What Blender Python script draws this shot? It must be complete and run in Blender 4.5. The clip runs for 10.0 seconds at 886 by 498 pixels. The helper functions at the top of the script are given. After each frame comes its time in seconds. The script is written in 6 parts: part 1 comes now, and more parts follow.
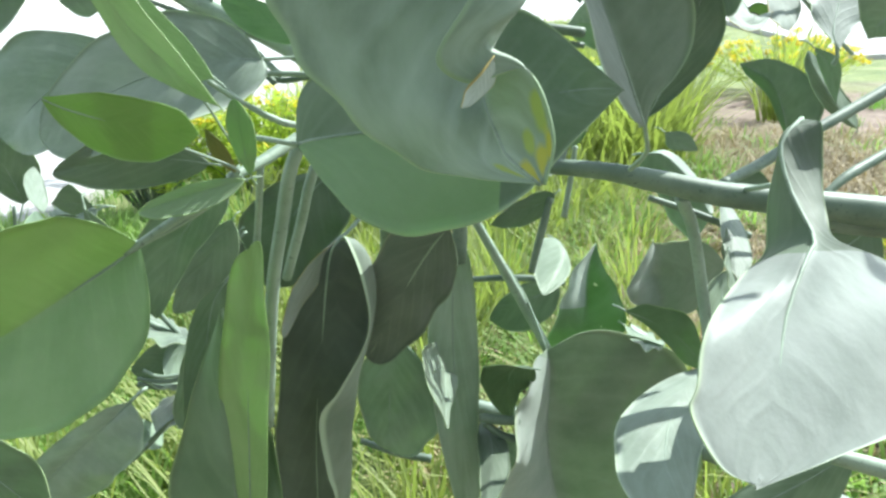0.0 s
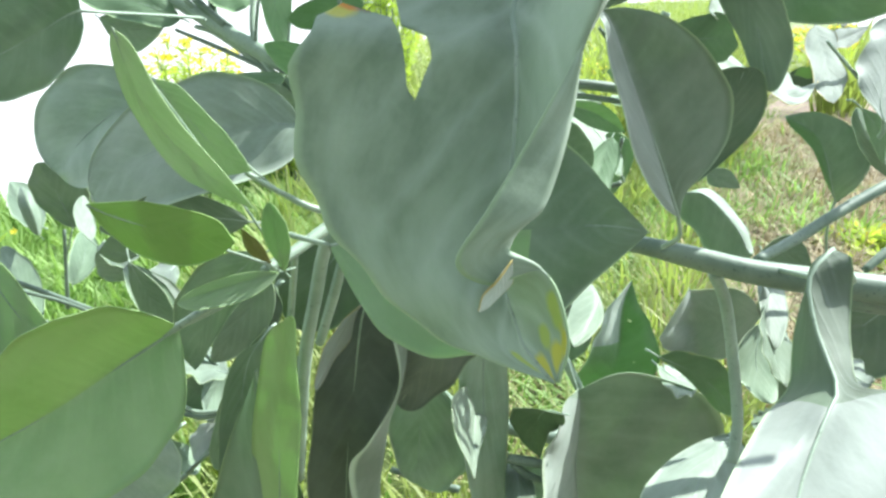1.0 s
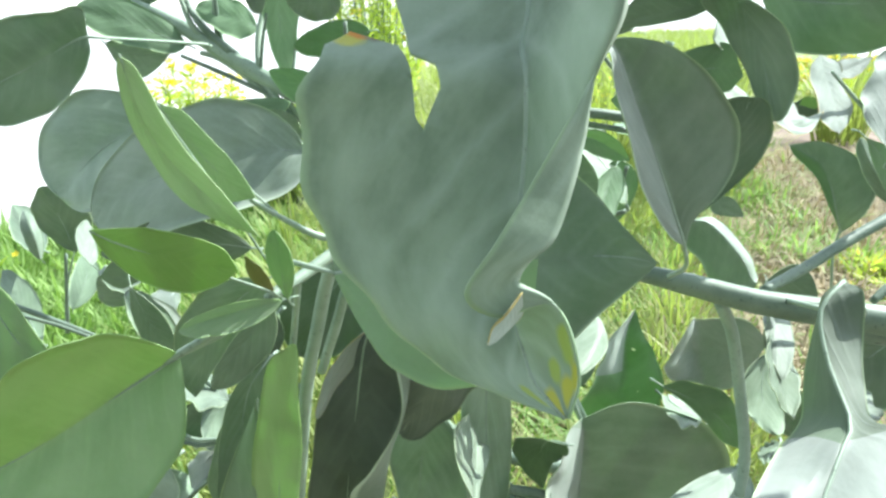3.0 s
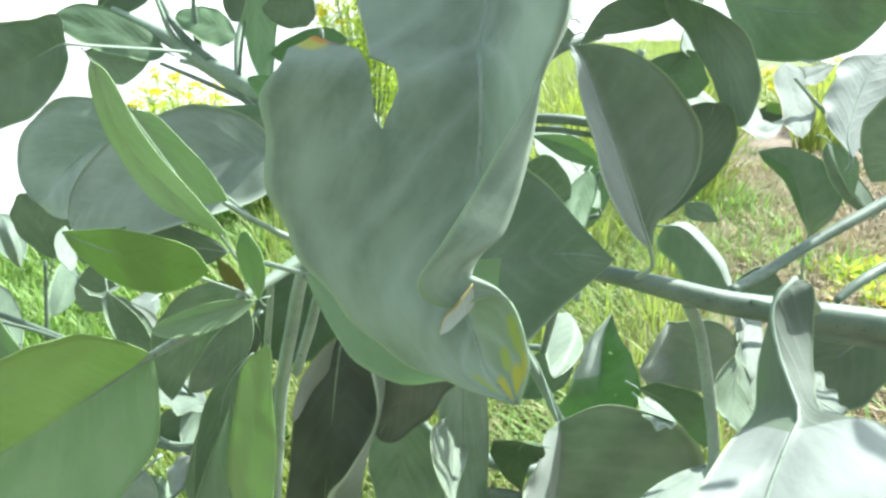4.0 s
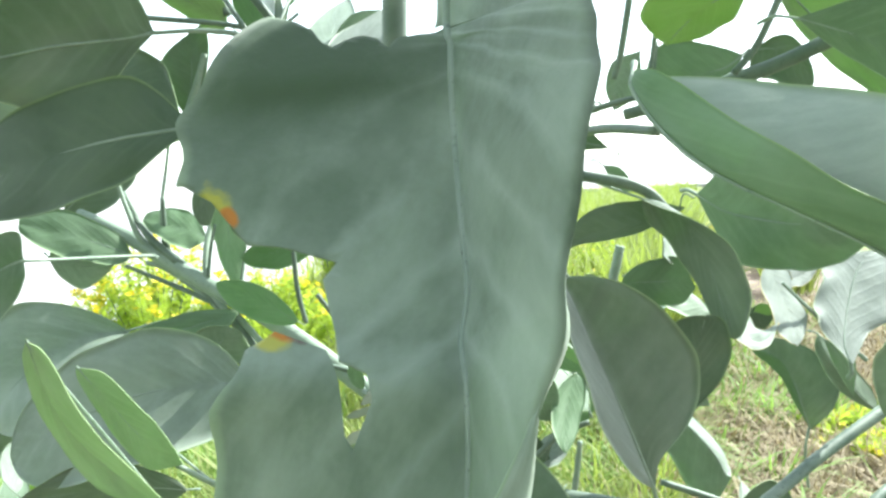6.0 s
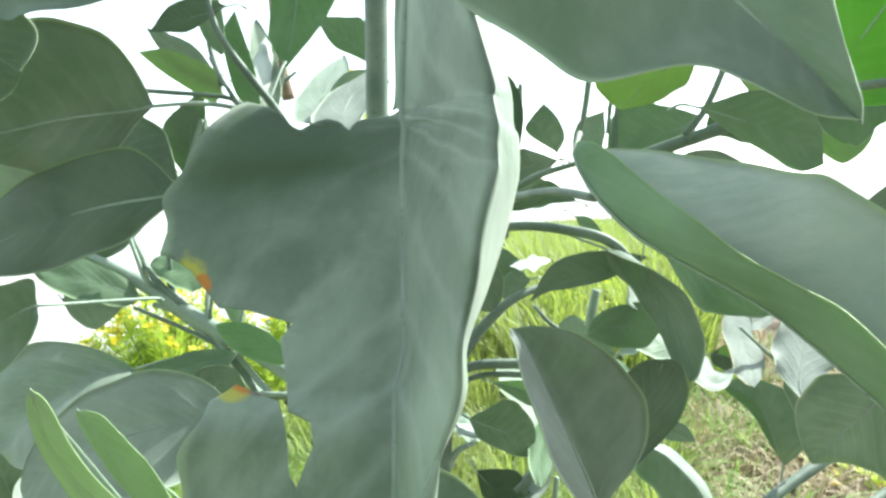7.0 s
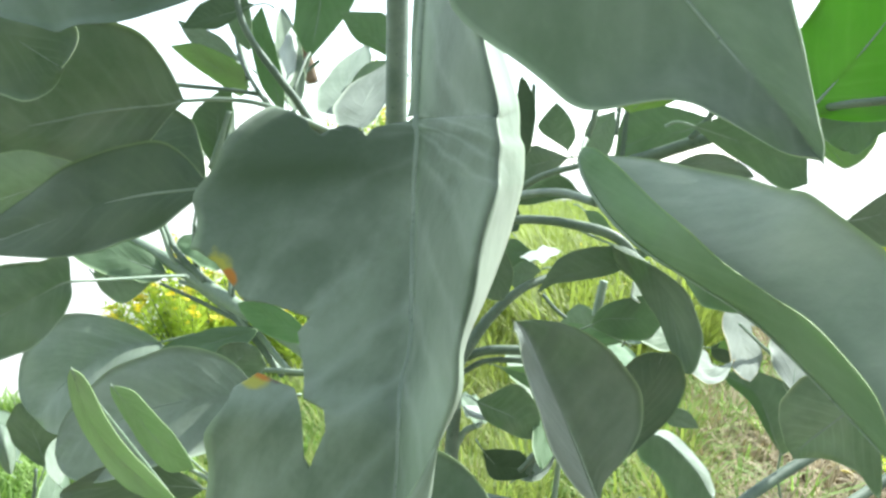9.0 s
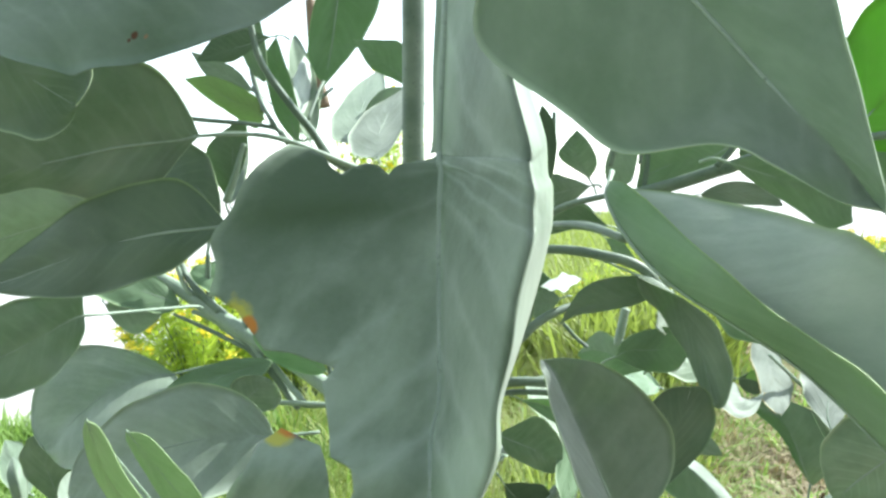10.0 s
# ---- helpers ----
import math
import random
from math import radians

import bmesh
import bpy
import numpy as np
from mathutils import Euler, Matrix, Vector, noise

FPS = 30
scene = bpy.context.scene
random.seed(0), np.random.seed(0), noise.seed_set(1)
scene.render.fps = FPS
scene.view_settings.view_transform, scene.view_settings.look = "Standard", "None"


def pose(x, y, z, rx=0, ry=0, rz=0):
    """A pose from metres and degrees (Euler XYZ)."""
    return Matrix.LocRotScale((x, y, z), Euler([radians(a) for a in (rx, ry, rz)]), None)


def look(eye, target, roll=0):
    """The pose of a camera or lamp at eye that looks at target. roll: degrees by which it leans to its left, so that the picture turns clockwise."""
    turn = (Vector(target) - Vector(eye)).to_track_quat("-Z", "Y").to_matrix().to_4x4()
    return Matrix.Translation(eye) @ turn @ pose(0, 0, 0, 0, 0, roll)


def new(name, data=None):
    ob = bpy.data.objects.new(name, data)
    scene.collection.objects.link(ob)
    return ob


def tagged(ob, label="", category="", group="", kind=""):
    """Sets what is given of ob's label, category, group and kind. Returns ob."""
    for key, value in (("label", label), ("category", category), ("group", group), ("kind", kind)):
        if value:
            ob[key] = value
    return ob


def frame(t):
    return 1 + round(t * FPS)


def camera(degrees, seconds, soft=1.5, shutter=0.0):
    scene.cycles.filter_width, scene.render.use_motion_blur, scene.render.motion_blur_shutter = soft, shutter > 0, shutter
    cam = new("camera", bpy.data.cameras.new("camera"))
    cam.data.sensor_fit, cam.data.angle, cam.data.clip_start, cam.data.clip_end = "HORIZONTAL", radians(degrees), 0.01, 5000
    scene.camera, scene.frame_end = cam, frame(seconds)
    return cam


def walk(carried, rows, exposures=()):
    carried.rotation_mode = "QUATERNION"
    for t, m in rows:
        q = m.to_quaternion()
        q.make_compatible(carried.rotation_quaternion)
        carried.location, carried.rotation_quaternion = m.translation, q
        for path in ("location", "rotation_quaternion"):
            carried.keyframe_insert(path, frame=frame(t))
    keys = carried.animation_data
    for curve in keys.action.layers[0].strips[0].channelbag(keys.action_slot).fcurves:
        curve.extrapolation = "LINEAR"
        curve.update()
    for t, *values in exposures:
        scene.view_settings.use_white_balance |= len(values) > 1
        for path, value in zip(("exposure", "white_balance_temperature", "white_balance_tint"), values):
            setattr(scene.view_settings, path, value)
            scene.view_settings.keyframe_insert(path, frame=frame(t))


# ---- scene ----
cam = camera(60.7, 10.0, soft=2.7)
EXPO, KELVIN, TINT = 2.25, 6300, 1
PATH = [
    (0, (0.032, 0.008, 0.872), (-0.054, 1.902, 0.232), -2.5),
    (0.2, (0.036, 0.023, 0.87), (-0.17, 1.899, 0.208), -3.3),
    (0.5, (0.038, 0.032, 0.899), (-0.141, 1.883, 0.165), -2.0),
    (1, (0.038, 0.019, 0.917), (-0.157, 1.888, 0.23), -1.9),
    (1.5, (0.038, 0.015, 0.919), (-0.15, 1.884, 0.233), -2.2),
    (2, (0.046, 0.029, 0.918), (-0.13, 1.907, 0.253), -2.4),
    (2.2, (0.041, 0.028, 0.919), (-0.163, 1.909, 0.272), -1.6),
    (3.3, (0.036, 0.017, 0.917), (-0.157, 1.909, 0.297), -1.6),
    (3.5, (0.043, 0.014, 0.919), (-0.145, 1.908, 0.305), -1.9),
    (4, (0.044, 0.015, 0.916), (-0.12, 1.916, 0.315), -1.4),
    (4.5, (0.045, 0.037, 0.924), (-0.049, 1.941, 0.321), -4.5),
    (5, (0.039, 0.05, 0.933), (-0.156, 1.999, 0.526), -2.6),
    (5.5, (0.049, 0.05, 0.94), (-0.134, 2.009, 0.581), -3.7),
    (6, (0.042, 0.048, 0.949), (-0.054, 2.032, 0.719), -2.7),
    (6.2, (0.041, 0.031, 0.959), (-0.087, 2.02, 0.792), -3.1),
    (7.3, (0.075, 0.01, 0.963), (-0.075, 1.999, 0.814), -2.8),
    (7.5, (0.076, -0.007, 0.972), (-0.103, 1.976, 0.778), -2.8),
    (8, (0.069, -0.007, 0.97), (-0.157, 1.964, 0.72), -1.8),
    (8.5, (0.071, 0.004, 0.97), (-0.117, 1.978, 0.705), -1.2),
    (9, (0.073, 0.001, 0.972), (-0.122, 1.98, 0.759), -1.5),
    (9.5, (0.07, 0.002, 0.974), (-0.123, 1.982, 0.772), -2.0),
    (10, (0.066, 0.011, 0.981), (-0.151, 1.992, 0.808), -2.2),
]
walk(cam, [(t, look(eye, target, roll)) for t, eye, target, roll in PATH], exposures=tuple((t, EXPO + e, KELVIN - (250 if t < 5 else 120), TINT) for t, e in ((0.0, -0.18), (0.5, -0.18), (1.0, 0.08), (2.0, 0.09), (4.5, 0.07), (5.5, 0.15), (6.2, 0.18), (7.5, -0.02), (10.0, -0.08))))

# -- light: a high sun behind and to the right of the shrub, under an open sky --
SUN = Vector((0.57, 0.43, 0.70)).normalized()
world = bpy.data.worlds.new("sky")
scene.world = world
world.use_nodes = True
wn = world.node_tree
sky = wn.nodes.new("ShaderNodeTexSky")
sky.sky_type = "NISHITA"
sky.sun_disc = False
sky.sun_elevation = math.asin(SUN.z)
sky.sun_rotation = math.atan2(SUN.x, SUN.y)
sky.air_density, sky.dust_density, sky.ozone_density = 1.0, 0.4, 0.8
wn.nodes["Background"].inputs["Strength"].default_value = 0.10
haze = wn.nodes.new("ShaderNodeHueSaturation")
haze.inputs["Saturation"].default_value = 0.36
wn.links.new(sky.outputs[0], haze.inputs["Color"])
wn.links.new(haze.outputs[0], wn.nodes["Background"].inputs["Color"])
lamp = bpy.data.lights.new("sun", "SUN")
lamp.energy, lamp.angle, lamp.color = 2.4, radians(0.5), (1.0, 0.96, 0.9)
sun = new("sun", lamp)
sun.matrix_world = look(SUN * 20, (0, 0, 0))


# -- materials --
def shader(name):
    m = bpy.data.materials.new(name)
    m.use_nodes = True
    t = m.node_tree
    return m, t, t.nodes["Principled BSDF"]


def node(t, kind, **values):
    n = t.nodes.new("ShaderNode" + kind)
    for key, value in values.items():
        n.inputs[key.replace("_", " ")].default_value = value
    return n


def calc(t, op, a, b=None, clamp=False):
    n = t.nodes.new("ShaderNodeMath")
    n.operation, n.use_clamp = op, clamp
    for i, v in enumerate((a, b)):
        if v is None:
            continue
        if isinstance(v, (int, float)):
            n.inputs[i].default_value = v
        else:
            t.links.new(v, n.inputs[i])
    return n.outputs[0]


def blend(t, fac, a, b, how="MIX"):
    n = t.nodes.new("ShaderNodeMix")
    n.data_type, n.blend_type = "RGBA", how
    for sock, v in ((n.inputs[0], fac), (n.inputs[6], a), (n.inputs[7], b)):
        if isinstance(v, (int, float)):
            sock.default_value = v
        elif isinstance(v, tuple):
            sock.default_value = (*v, 1)
        else:
            t.links.new(v, sock)
    return n.outputs[2]


def ramp(t, x, lo, hi):
    n = node(t, "MapRange", From_Min=lo, From_Max=hi)
    t.links.new(x, n.inputs[0])
    return n.outputs[0]


def noise_tex(t, co, scale, detail=4.0, rough=0.55):
    n = node(t, "TexNoise", Scale=scale, Detail=detail, Roughness=rough)
    if co is not None:
        t.links.new(co, n.inputs["Vector"])
    return n.outputs["Fac"]


def leaf_material(name, dark, light, glow, through_share, vein, rough=0.55, edge=None, spots=(), bloom=0.5, ribs=11.0, rib_mix=0.13):
    """Leaf blade: mottled skin with waxy bloom, pinnate veins along the UV, light passing through."""
    m, t, p = shader(name)
    geo = t.nodes.new("ShaderNodeTexCoord")
    ob = geo.outputs["Object"]
    uv = t.nodes.new("ShaderNodeUVMap")
    sep = t.nodes.new("ShaderNodeSeparateXYZ")
    t.links.new(uv.outputs[0], sep.inputs[0])
    u = sep.outputs[0]
    across = calc(t, "ABSOLUTE", calc(t, "MULTIPLY", calc(t, "SUBTRACT", sep.outputs[1], 0.5), 2.0))
    info = t.nodes.new("ShaderNodeObjectInfo")
    wob = noise_tex(t, ob, 60.0, 2.0)
    line = calc(t, "ADD", calc(t, "SUBTRACT", calc(t, "MULTIPLY", u, ribs), calc(t, "MULTIPLY", across, 2.6)), calc(t, "MULTIPLY", wob, 0.55))
    wave = calc(t, "ABSOLUTE", calc(t, "SUBTRACT", calc(t, "FRACT", line), 0.5))
    veins = calc(t, "MULTIPLY", ramp(t, wave, 0.22, 0.0), ramp(t, across, 1.0, 0.4))
    broad = noise_tex(t, ob, 28.0, 3.0)
    fine = noise_tex(t, ob, 420.0, 3.0)
    base = blend(t, ramp(t, broad, 0.35, 0.68), dark, light)
    base = blend(t, calc(t, "MULTIPLY", ramp(t, fine, 0.4, 0.7), 0.22), base, light)
    base = blend(t, calc(t, "MULTIPLY", veins, rib_mix), base, vein)
    stretch = t.nodes.new("ShaderNodeCombineXYZ")
    t.links.new(calc(t, "SUBTRACT", calc(t, "MULTIPLY", u, 9.0), calc(t, "MULTIPLY", across, 2.0)), stretch.inputs[0])
    t.links.new(calc(t, "MULTIPLY", sep.outputs[1], 4.0), stretch.inputs[1])
    t.links.new(calc(t, "MULTIPLY", info.outputs["Random"], 40.0), stretch.inputs[2])
    cloud = noise_tex(t, stretch.outputs[0], 1.0, 5.0, 0.6)
    base = blend(t, calc(t, "MULTIPLY", ramp(t, cloud, 0.46, 0.80), bloom * 0.45), base, tuple(min(0.6, c * 1.35 + 0.05) for c in light))
    base = blend(t, calc(t, "MULTIPLY", ramp(t, cloud, 0.47, 0.28), 0.30), base, tuple(c * 0.75 for c in dark))
    tint = calc(t, "ADD", calc(t, "MULTIPLY", info.outputs["Random"], 0.50), 0.72)
    hsv = t.nodes.new("ShaderNodeHueSaturation")
    t.links.new(tint, hsv.inputs["Value"])
    spin = calc(t, "FRACT", calc(t, "MULTIPLY", info.outputs["Random"], 17.3))
    t.links.new(calc(t, "ADD", calc(t, "MULTIPLY", spin, 0.5), 0.8), hsv.inputs["Saturation"])
    t.links.new(base, hsv.inputs["Color"])
    base = hsv.outputs[0]
    if edge:
        base = blend(t, ramp(t, across, 0.95, 0.995), base, edge)
    glowing = glow
    for su, sv, size, colour in spots:
        du = calc(t, "MULTIPLY", calc(t, "SUBTRACT", u, su), 2.6)
        dv = calc(t, "SUBTRACT", sep.outputs[1], sv)
        dist = calc(t, "SQRT", calc(t, "ADD", calc(t, "MULTIPLY", du, du), calc(t, "MULTIPLY", dv, dv)))
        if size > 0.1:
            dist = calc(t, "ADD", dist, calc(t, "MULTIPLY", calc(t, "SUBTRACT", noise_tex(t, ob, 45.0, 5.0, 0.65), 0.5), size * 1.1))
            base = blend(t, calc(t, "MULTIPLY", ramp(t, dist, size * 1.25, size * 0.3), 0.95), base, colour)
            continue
        dist = calc(t, "ADD", dist, calc(t, "MULTIPLY", calc(t, "SUBTRACT", noise_tex(t, ob, 130.0, 3.0), 0.5), size * 1.6))
        mask = ramp(t, dist, size, size * 0.55)
        base = blend(t, mask, base, colour)
        glowing = blend(t, mask, glowing, colour)
    t.links.new(base, p.inputs["Base Color"])
    p.inputs["Roughness"].default_value = rough
    p.inputs["Specular IOR Level"].default_value = 0.35
    p.inputs["Sheen Weight"].default_value = min(bloom, 1.0) * 0.2
    p.inputs["Sheen Roughness"].default_value = 0.6
    bump = t.nodes.new("ShaderNodeBump")
    bump.inputs["Strength"].default_value = 0.5
    bump.inputs["Distance"].default_value = 0.0016
    t.links.new(calc(t, "ADD", calc(t, "MULTIPLY", broad, 1.5), calc(t, "ADD", calc(t, "MULTIPLY", veins, 0.12), calc(t, "MULTIPLY", fine, 0.12))), bump.inputs["Height"])
    t.links.new(bump.outputs[0], p.inputs["Normal"])
    tr = t.nodes.new("ShaderNodeBsdfTranslucent")
    if isinstance(glowing, tuple):
        tr.inputs[0].default_value = (*glowing, 1)
    else:
        t.links.new(glowing, tr.inputs[0])
    mix = t.nodes.new("ShaderNodeMixShader")
    mix.inputs[0].default_value = through_share
    t.links.new(p.outputs[0], mix.inputs[1])
    t.links.new(tr.outputs[0], mix.inputs[2])
    t.links.new(mix.outputs[0], t.nodes["Material Output"].inputs[0])
    return m


LEAF = {
    "grey": leaf_material("glaucous_leaf", (0.132, 0.183, 0.122), (0.231, 0.288, 0.208), (0.20, 0.38, 0.10), 0.22, (0.40, 0.48, 0.40), edge=(0.42, 0.52, 0.32)),
    "fresh": leaf_material("fresh_leaf", (0.155, 0.235, 0.135), (0.235, 0.325, 0.215), (0.25, 0.43, 0.15), 0.28, (0.34, 0.46, 0.28), edge=(0.40, 0.52, 0.28)),
    "young": leaf_material("young_leaf", (0.25, 0.36, 0.19), (0.34, 0.46, 0.265), (0.28, 0.46, 0.18), 0.40, (0.38, 0.52, 0.26), edge=(0.38, 0.52, 0.24)),
    "tender": leaf_material("tender_leaf", (0.26, 0.36, 0.195), (0.35, 0.46, 0.275), (0.29, 0.46, 0.18), 0.34, (0.40, 0.52, 0.28), edge=(0.38, 0.50, 0.26)),
    "lush": leaf_material("lush_leaf", (0.10, 0.24, 0.035), (0.16, 0.33, 0.06), (0.25, 0.56, 0.05), 0.38, (0.30, 0.50, 0.14), edge=(0.30, 0.50, 0.12), bloom=0.1),
    "vivid": leaf_material("vivid_leaf", (0.24, 0.36, 0.12), (0.33, 0.46, 0.18), (0.29, 0.49, 0.14), 0.34, (0.36, 0.52, 0.20), edge=(0.38, 0.54, 0.20), bloom=0.15),
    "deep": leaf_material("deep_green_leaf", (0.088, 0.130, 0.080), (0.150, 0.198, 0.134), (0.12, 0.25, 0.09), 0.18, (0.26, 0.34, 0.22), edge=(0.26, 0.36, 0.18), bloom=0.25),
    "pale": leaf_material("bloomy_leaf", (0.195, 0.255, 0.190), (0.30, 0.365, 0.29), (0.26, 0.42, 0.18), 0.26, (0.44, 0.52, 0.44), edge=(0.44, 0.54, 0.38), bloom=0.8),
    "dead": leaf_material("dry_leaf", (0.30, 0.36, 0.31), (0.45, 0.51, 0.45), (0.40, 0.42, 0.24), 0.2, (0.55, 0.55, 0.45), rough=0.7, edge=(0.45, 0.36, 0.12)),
    # very light tone: paints sunlight into leaf faces and edges, also thick bloom
    "whitened": leaf_material("sunlit_bloomy_leaf", (0.28, 0.335, 0.29), (0.39, 0.44, 0.39), (0.30, 0.42, 0.22), 0.2, (0.46, 0.52, 0.46), edge=(0.44, 0.54, 0.34), bloom=0.8, rib_mix=0.05),
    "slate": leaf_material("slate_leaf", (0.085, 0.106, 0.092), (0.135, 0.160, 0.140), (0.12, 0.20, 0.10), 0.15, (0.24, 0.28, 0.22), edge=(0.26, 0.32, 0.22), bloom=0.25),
    "bud": leaf_material("bud_leaf", (0.11, 0.18, 0.05), (0.17, 0.16, 0.06), (0.30, 0.30, 0.07), 0.30, (0.3, 0.3, 0.1)),
}
LEAF_LABEL = {"lush": "lush saturated green leaf with sun shining through", "tender": "tender pale green leaf with soft bloom", "deep": "old dull deep green leaf", "slate": "dull slate green leaf", "whitened": "pale leaf with sunlight put into its colour", "pale": "pale grey leaf with thick waxy bloom", "vivid": "thin vivid green leaf with sun shining through", "fresh": "fresh green waxy leaf", "young": "small bright green young leaf", "dead": "dry curled whitish leaf", "holed": "green leaf with pinprick holes", "scarred": "grey-green leaf with a small brown scar", "bud": "tiny brownish unopened leaf"}
ORANGE, YELLOW, BROWN, LIME = (0.55, 0.22, 0.02), (0.46, 0.46, 0.06), (0.10, 0.05, 0.02), (0.33, 0.42, 0.10)
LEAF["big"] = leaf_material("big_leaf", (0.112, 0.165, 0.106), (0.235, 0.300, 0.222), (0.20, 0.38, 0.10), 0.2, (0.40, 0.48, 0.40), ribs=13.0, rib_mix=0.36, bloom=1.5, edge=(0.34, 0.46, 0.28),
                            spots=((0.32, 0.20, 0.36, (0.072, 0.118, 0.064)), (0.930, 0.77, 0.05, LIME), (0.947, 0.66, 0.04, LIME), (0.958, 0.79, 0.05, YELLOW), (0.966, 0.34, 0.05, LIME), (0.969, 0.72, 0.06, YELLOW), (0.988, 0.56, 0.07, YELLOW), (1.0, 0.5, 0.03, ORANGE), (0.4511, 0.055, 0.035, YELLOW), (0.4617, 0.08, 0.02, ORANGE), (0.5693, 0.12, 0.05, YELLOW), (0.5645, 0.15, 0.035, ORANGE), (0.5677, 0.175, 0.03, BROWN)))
LEAF["holed"] = leaf_material("holed_leaf", (0.155, 0.235, 0.135), (0.235, 0.325, 0.215), (0.24, 0.45, 0.11), 0.32, (0.34, 0.46, 0.28), edge=(0.40, 0.52, 0.28),
                              spots=((0.60, 0.62, 0.030, (0.75, 0.80, 0.55)), (0.32, 0.7, 0.012, (0.75, 0.80, 0.55))))
LEAF["scarred"] = leaf_material("scarred_leaf", (0.140, 0.188, 0.146), (0.225, 0.282, 0.232), (0.20, 0.38, 0.10), 0.22, (0.40, 0.48, 0.40),
                                spots=((0.58, 0.86, 0.022, BROWN), (0.605, 0.875, 0.015, (0.30, 0.20, 0.10)), (0.57, 0.88, 0.012, BROWN)))


def stem_material(name, a, b, rough=0.55):
    m, t, p = shader(name)
    ob = t.nodes.new("ShaderNodeTexCoord").outputs["Object"]
    base = blend(t, ramp(t, noise_tex(t, ob, 45.0, 4.0), 0.35, 0.65), a, b)
    base = blend(t, ramp(t, noise_tex(t, ob, 500.0, 3.0), 0.6, 0.75), base, tuple(c * 0.6 for c in a))
    t.links.new(base, p.inputs["Base Color"])
    p.inputs["Roughness"].default_value = rough
    bump = t.nodes.new("ShaderNodeBump")
    bump.inputs["Strength"].default_value, bump.inputs["Distance"].default_value = 0.3, 0.0008
    t.links.new(noise_tex(t, ob, 160.0, 4.0), bump.inputs["Height"])
    t.links.new(bump.outputs[0], p.inputs["Normal"])
    return m


STEM = {
    "green": stem_material("green_stem", (0.095, 0.14, 0.10), (0.17, 0.22, 0.165)),
    "rib": stem_material("leaf_rib", (0.21, 0.28, 0.21), (0.29, 0.36, 0.28)),
    "dry": stem_material("dry_stem", (0.16, 0.11, 0.07), (0.26, 0.19, 0.13), 0.8),
}


def plain(name, a, b, scale, rough=0.8, glow=None, share=0.3, bump=0.0):
    """Two tones mixed by noise and by piece."""
    m, t, p = shader(name)
    ob = t.nodes.new("ShaderNodeTexCoord").outputs["Object"]
    isle = t.nodes.new("ShaderNodeNewGeometry").outputs["Random Per Island"]
    f = calc(t, "ADD", calc(t, "MULTIPLY", ramp(t, noise_tex(t, ob, scale, 5.0), 0.3, 0.7), 0.6), calc(t, "MULTIPLY", isle, 0.4))
    base = blend(t, f, a, b)
    t.links.new(base, p.inputs["Base Color"])
    p.inputs["Roughness"].default_value = rough
    if bump:
        n = t.nodes.new("ShaderNodeBump")
        n.inputs["Strength"].default_value, n.inputs["Distance"].default_value = 0.6, bump
        t.links.new(noise_tex(t, ob, scale * 6, 6.0), n.inputs["Height"])
        t.links.new(n.outputs[0], p.inputs["Normal"])
    if glow:
        tr = t.nodes.new("ShaderNodeBsdfTranslucent")
        tr.inputs[0].default_value = (*glow, 1)
        mix = t.nodes.new("ShaderNodeMixShader")
        mix.inputs[0].default_value = share
        t.links.new(p.outputs[0], mix.inputs[1])
        t.links.new(tr.outputs[0], mix.inputs[2])
        t.links.new(mix.outputs[0], t.nodes["Material Output"].inputs[0])
    return m


def soil_material():
    """Bare litter-strewn soil near by, turf further off."""
    m, t, p = shader("soil")
    ob = t.nodes.new("ShaderNodeTexCoord").outputs["Object"]
    sep = t.nodes.new("ShaderNodeSeparateXYZ")
    t.links.new(ob, sep.inputs[0])
    soil = blend(t, ramp(t, noise_tex(t, ob, 5.0, 6.0), 0.3, 0.7), (0.15, 0.105, 0.085), (0.31, 0.24, 0.20))
    soil = blend(t, ramp(t, noise_tex(t, ob, 60.0, 4.0), 0.45, 0.65), soil, (0.15, 0.11, 0.08))
    turf = blend(t, ramp(t, noise_tex(t, ob, 2.5, 5.0), 0.3, 0.7), (0.10, 0.14, 0.04), (0.23, 0.26, 0.10))
    far = calc(t, "ADD", sep.outputs[1], calc(t, "MULTIPLY", noise_tex(t, ob, 1.0, 4.0), 3.0))
    far = calc(t, "SUBTRACT", far, calc(t, "MULTIPLY", ramp(t, sep.outputs[0], 0.6, 1.8), 2.8))
    side = calc(t, "SUBTRACT", 2.3, calc(t, "ADD", sep.outputs[0], calc(t, "MULTIPLY", noise_tex(t, ob, 0.9, 6.0, 0.7), 3.2)))
    mask = calc(t, "MAXIMUM", ramp(t, far, 4.6, 5.6), ramp(t, side, 0.4, 0.8))
    t.links.new(blend(t, mask, soil, turf), p.inputs["Base Color"])
    p.inputs["Roughness"].default_value = 0.95
    n = t.nodes.new("ShaderNodeBump")
    n.inputs["Strength"].default_value, n.inputs["Distance"].default_value = 0.6, 0.02
    t.links.new(noise_tex(t, ob, 30.0, 6.0), n.inputs["Height"])
    t.links.new(n.outputs[0], p.inputs["Normal"])
    return m


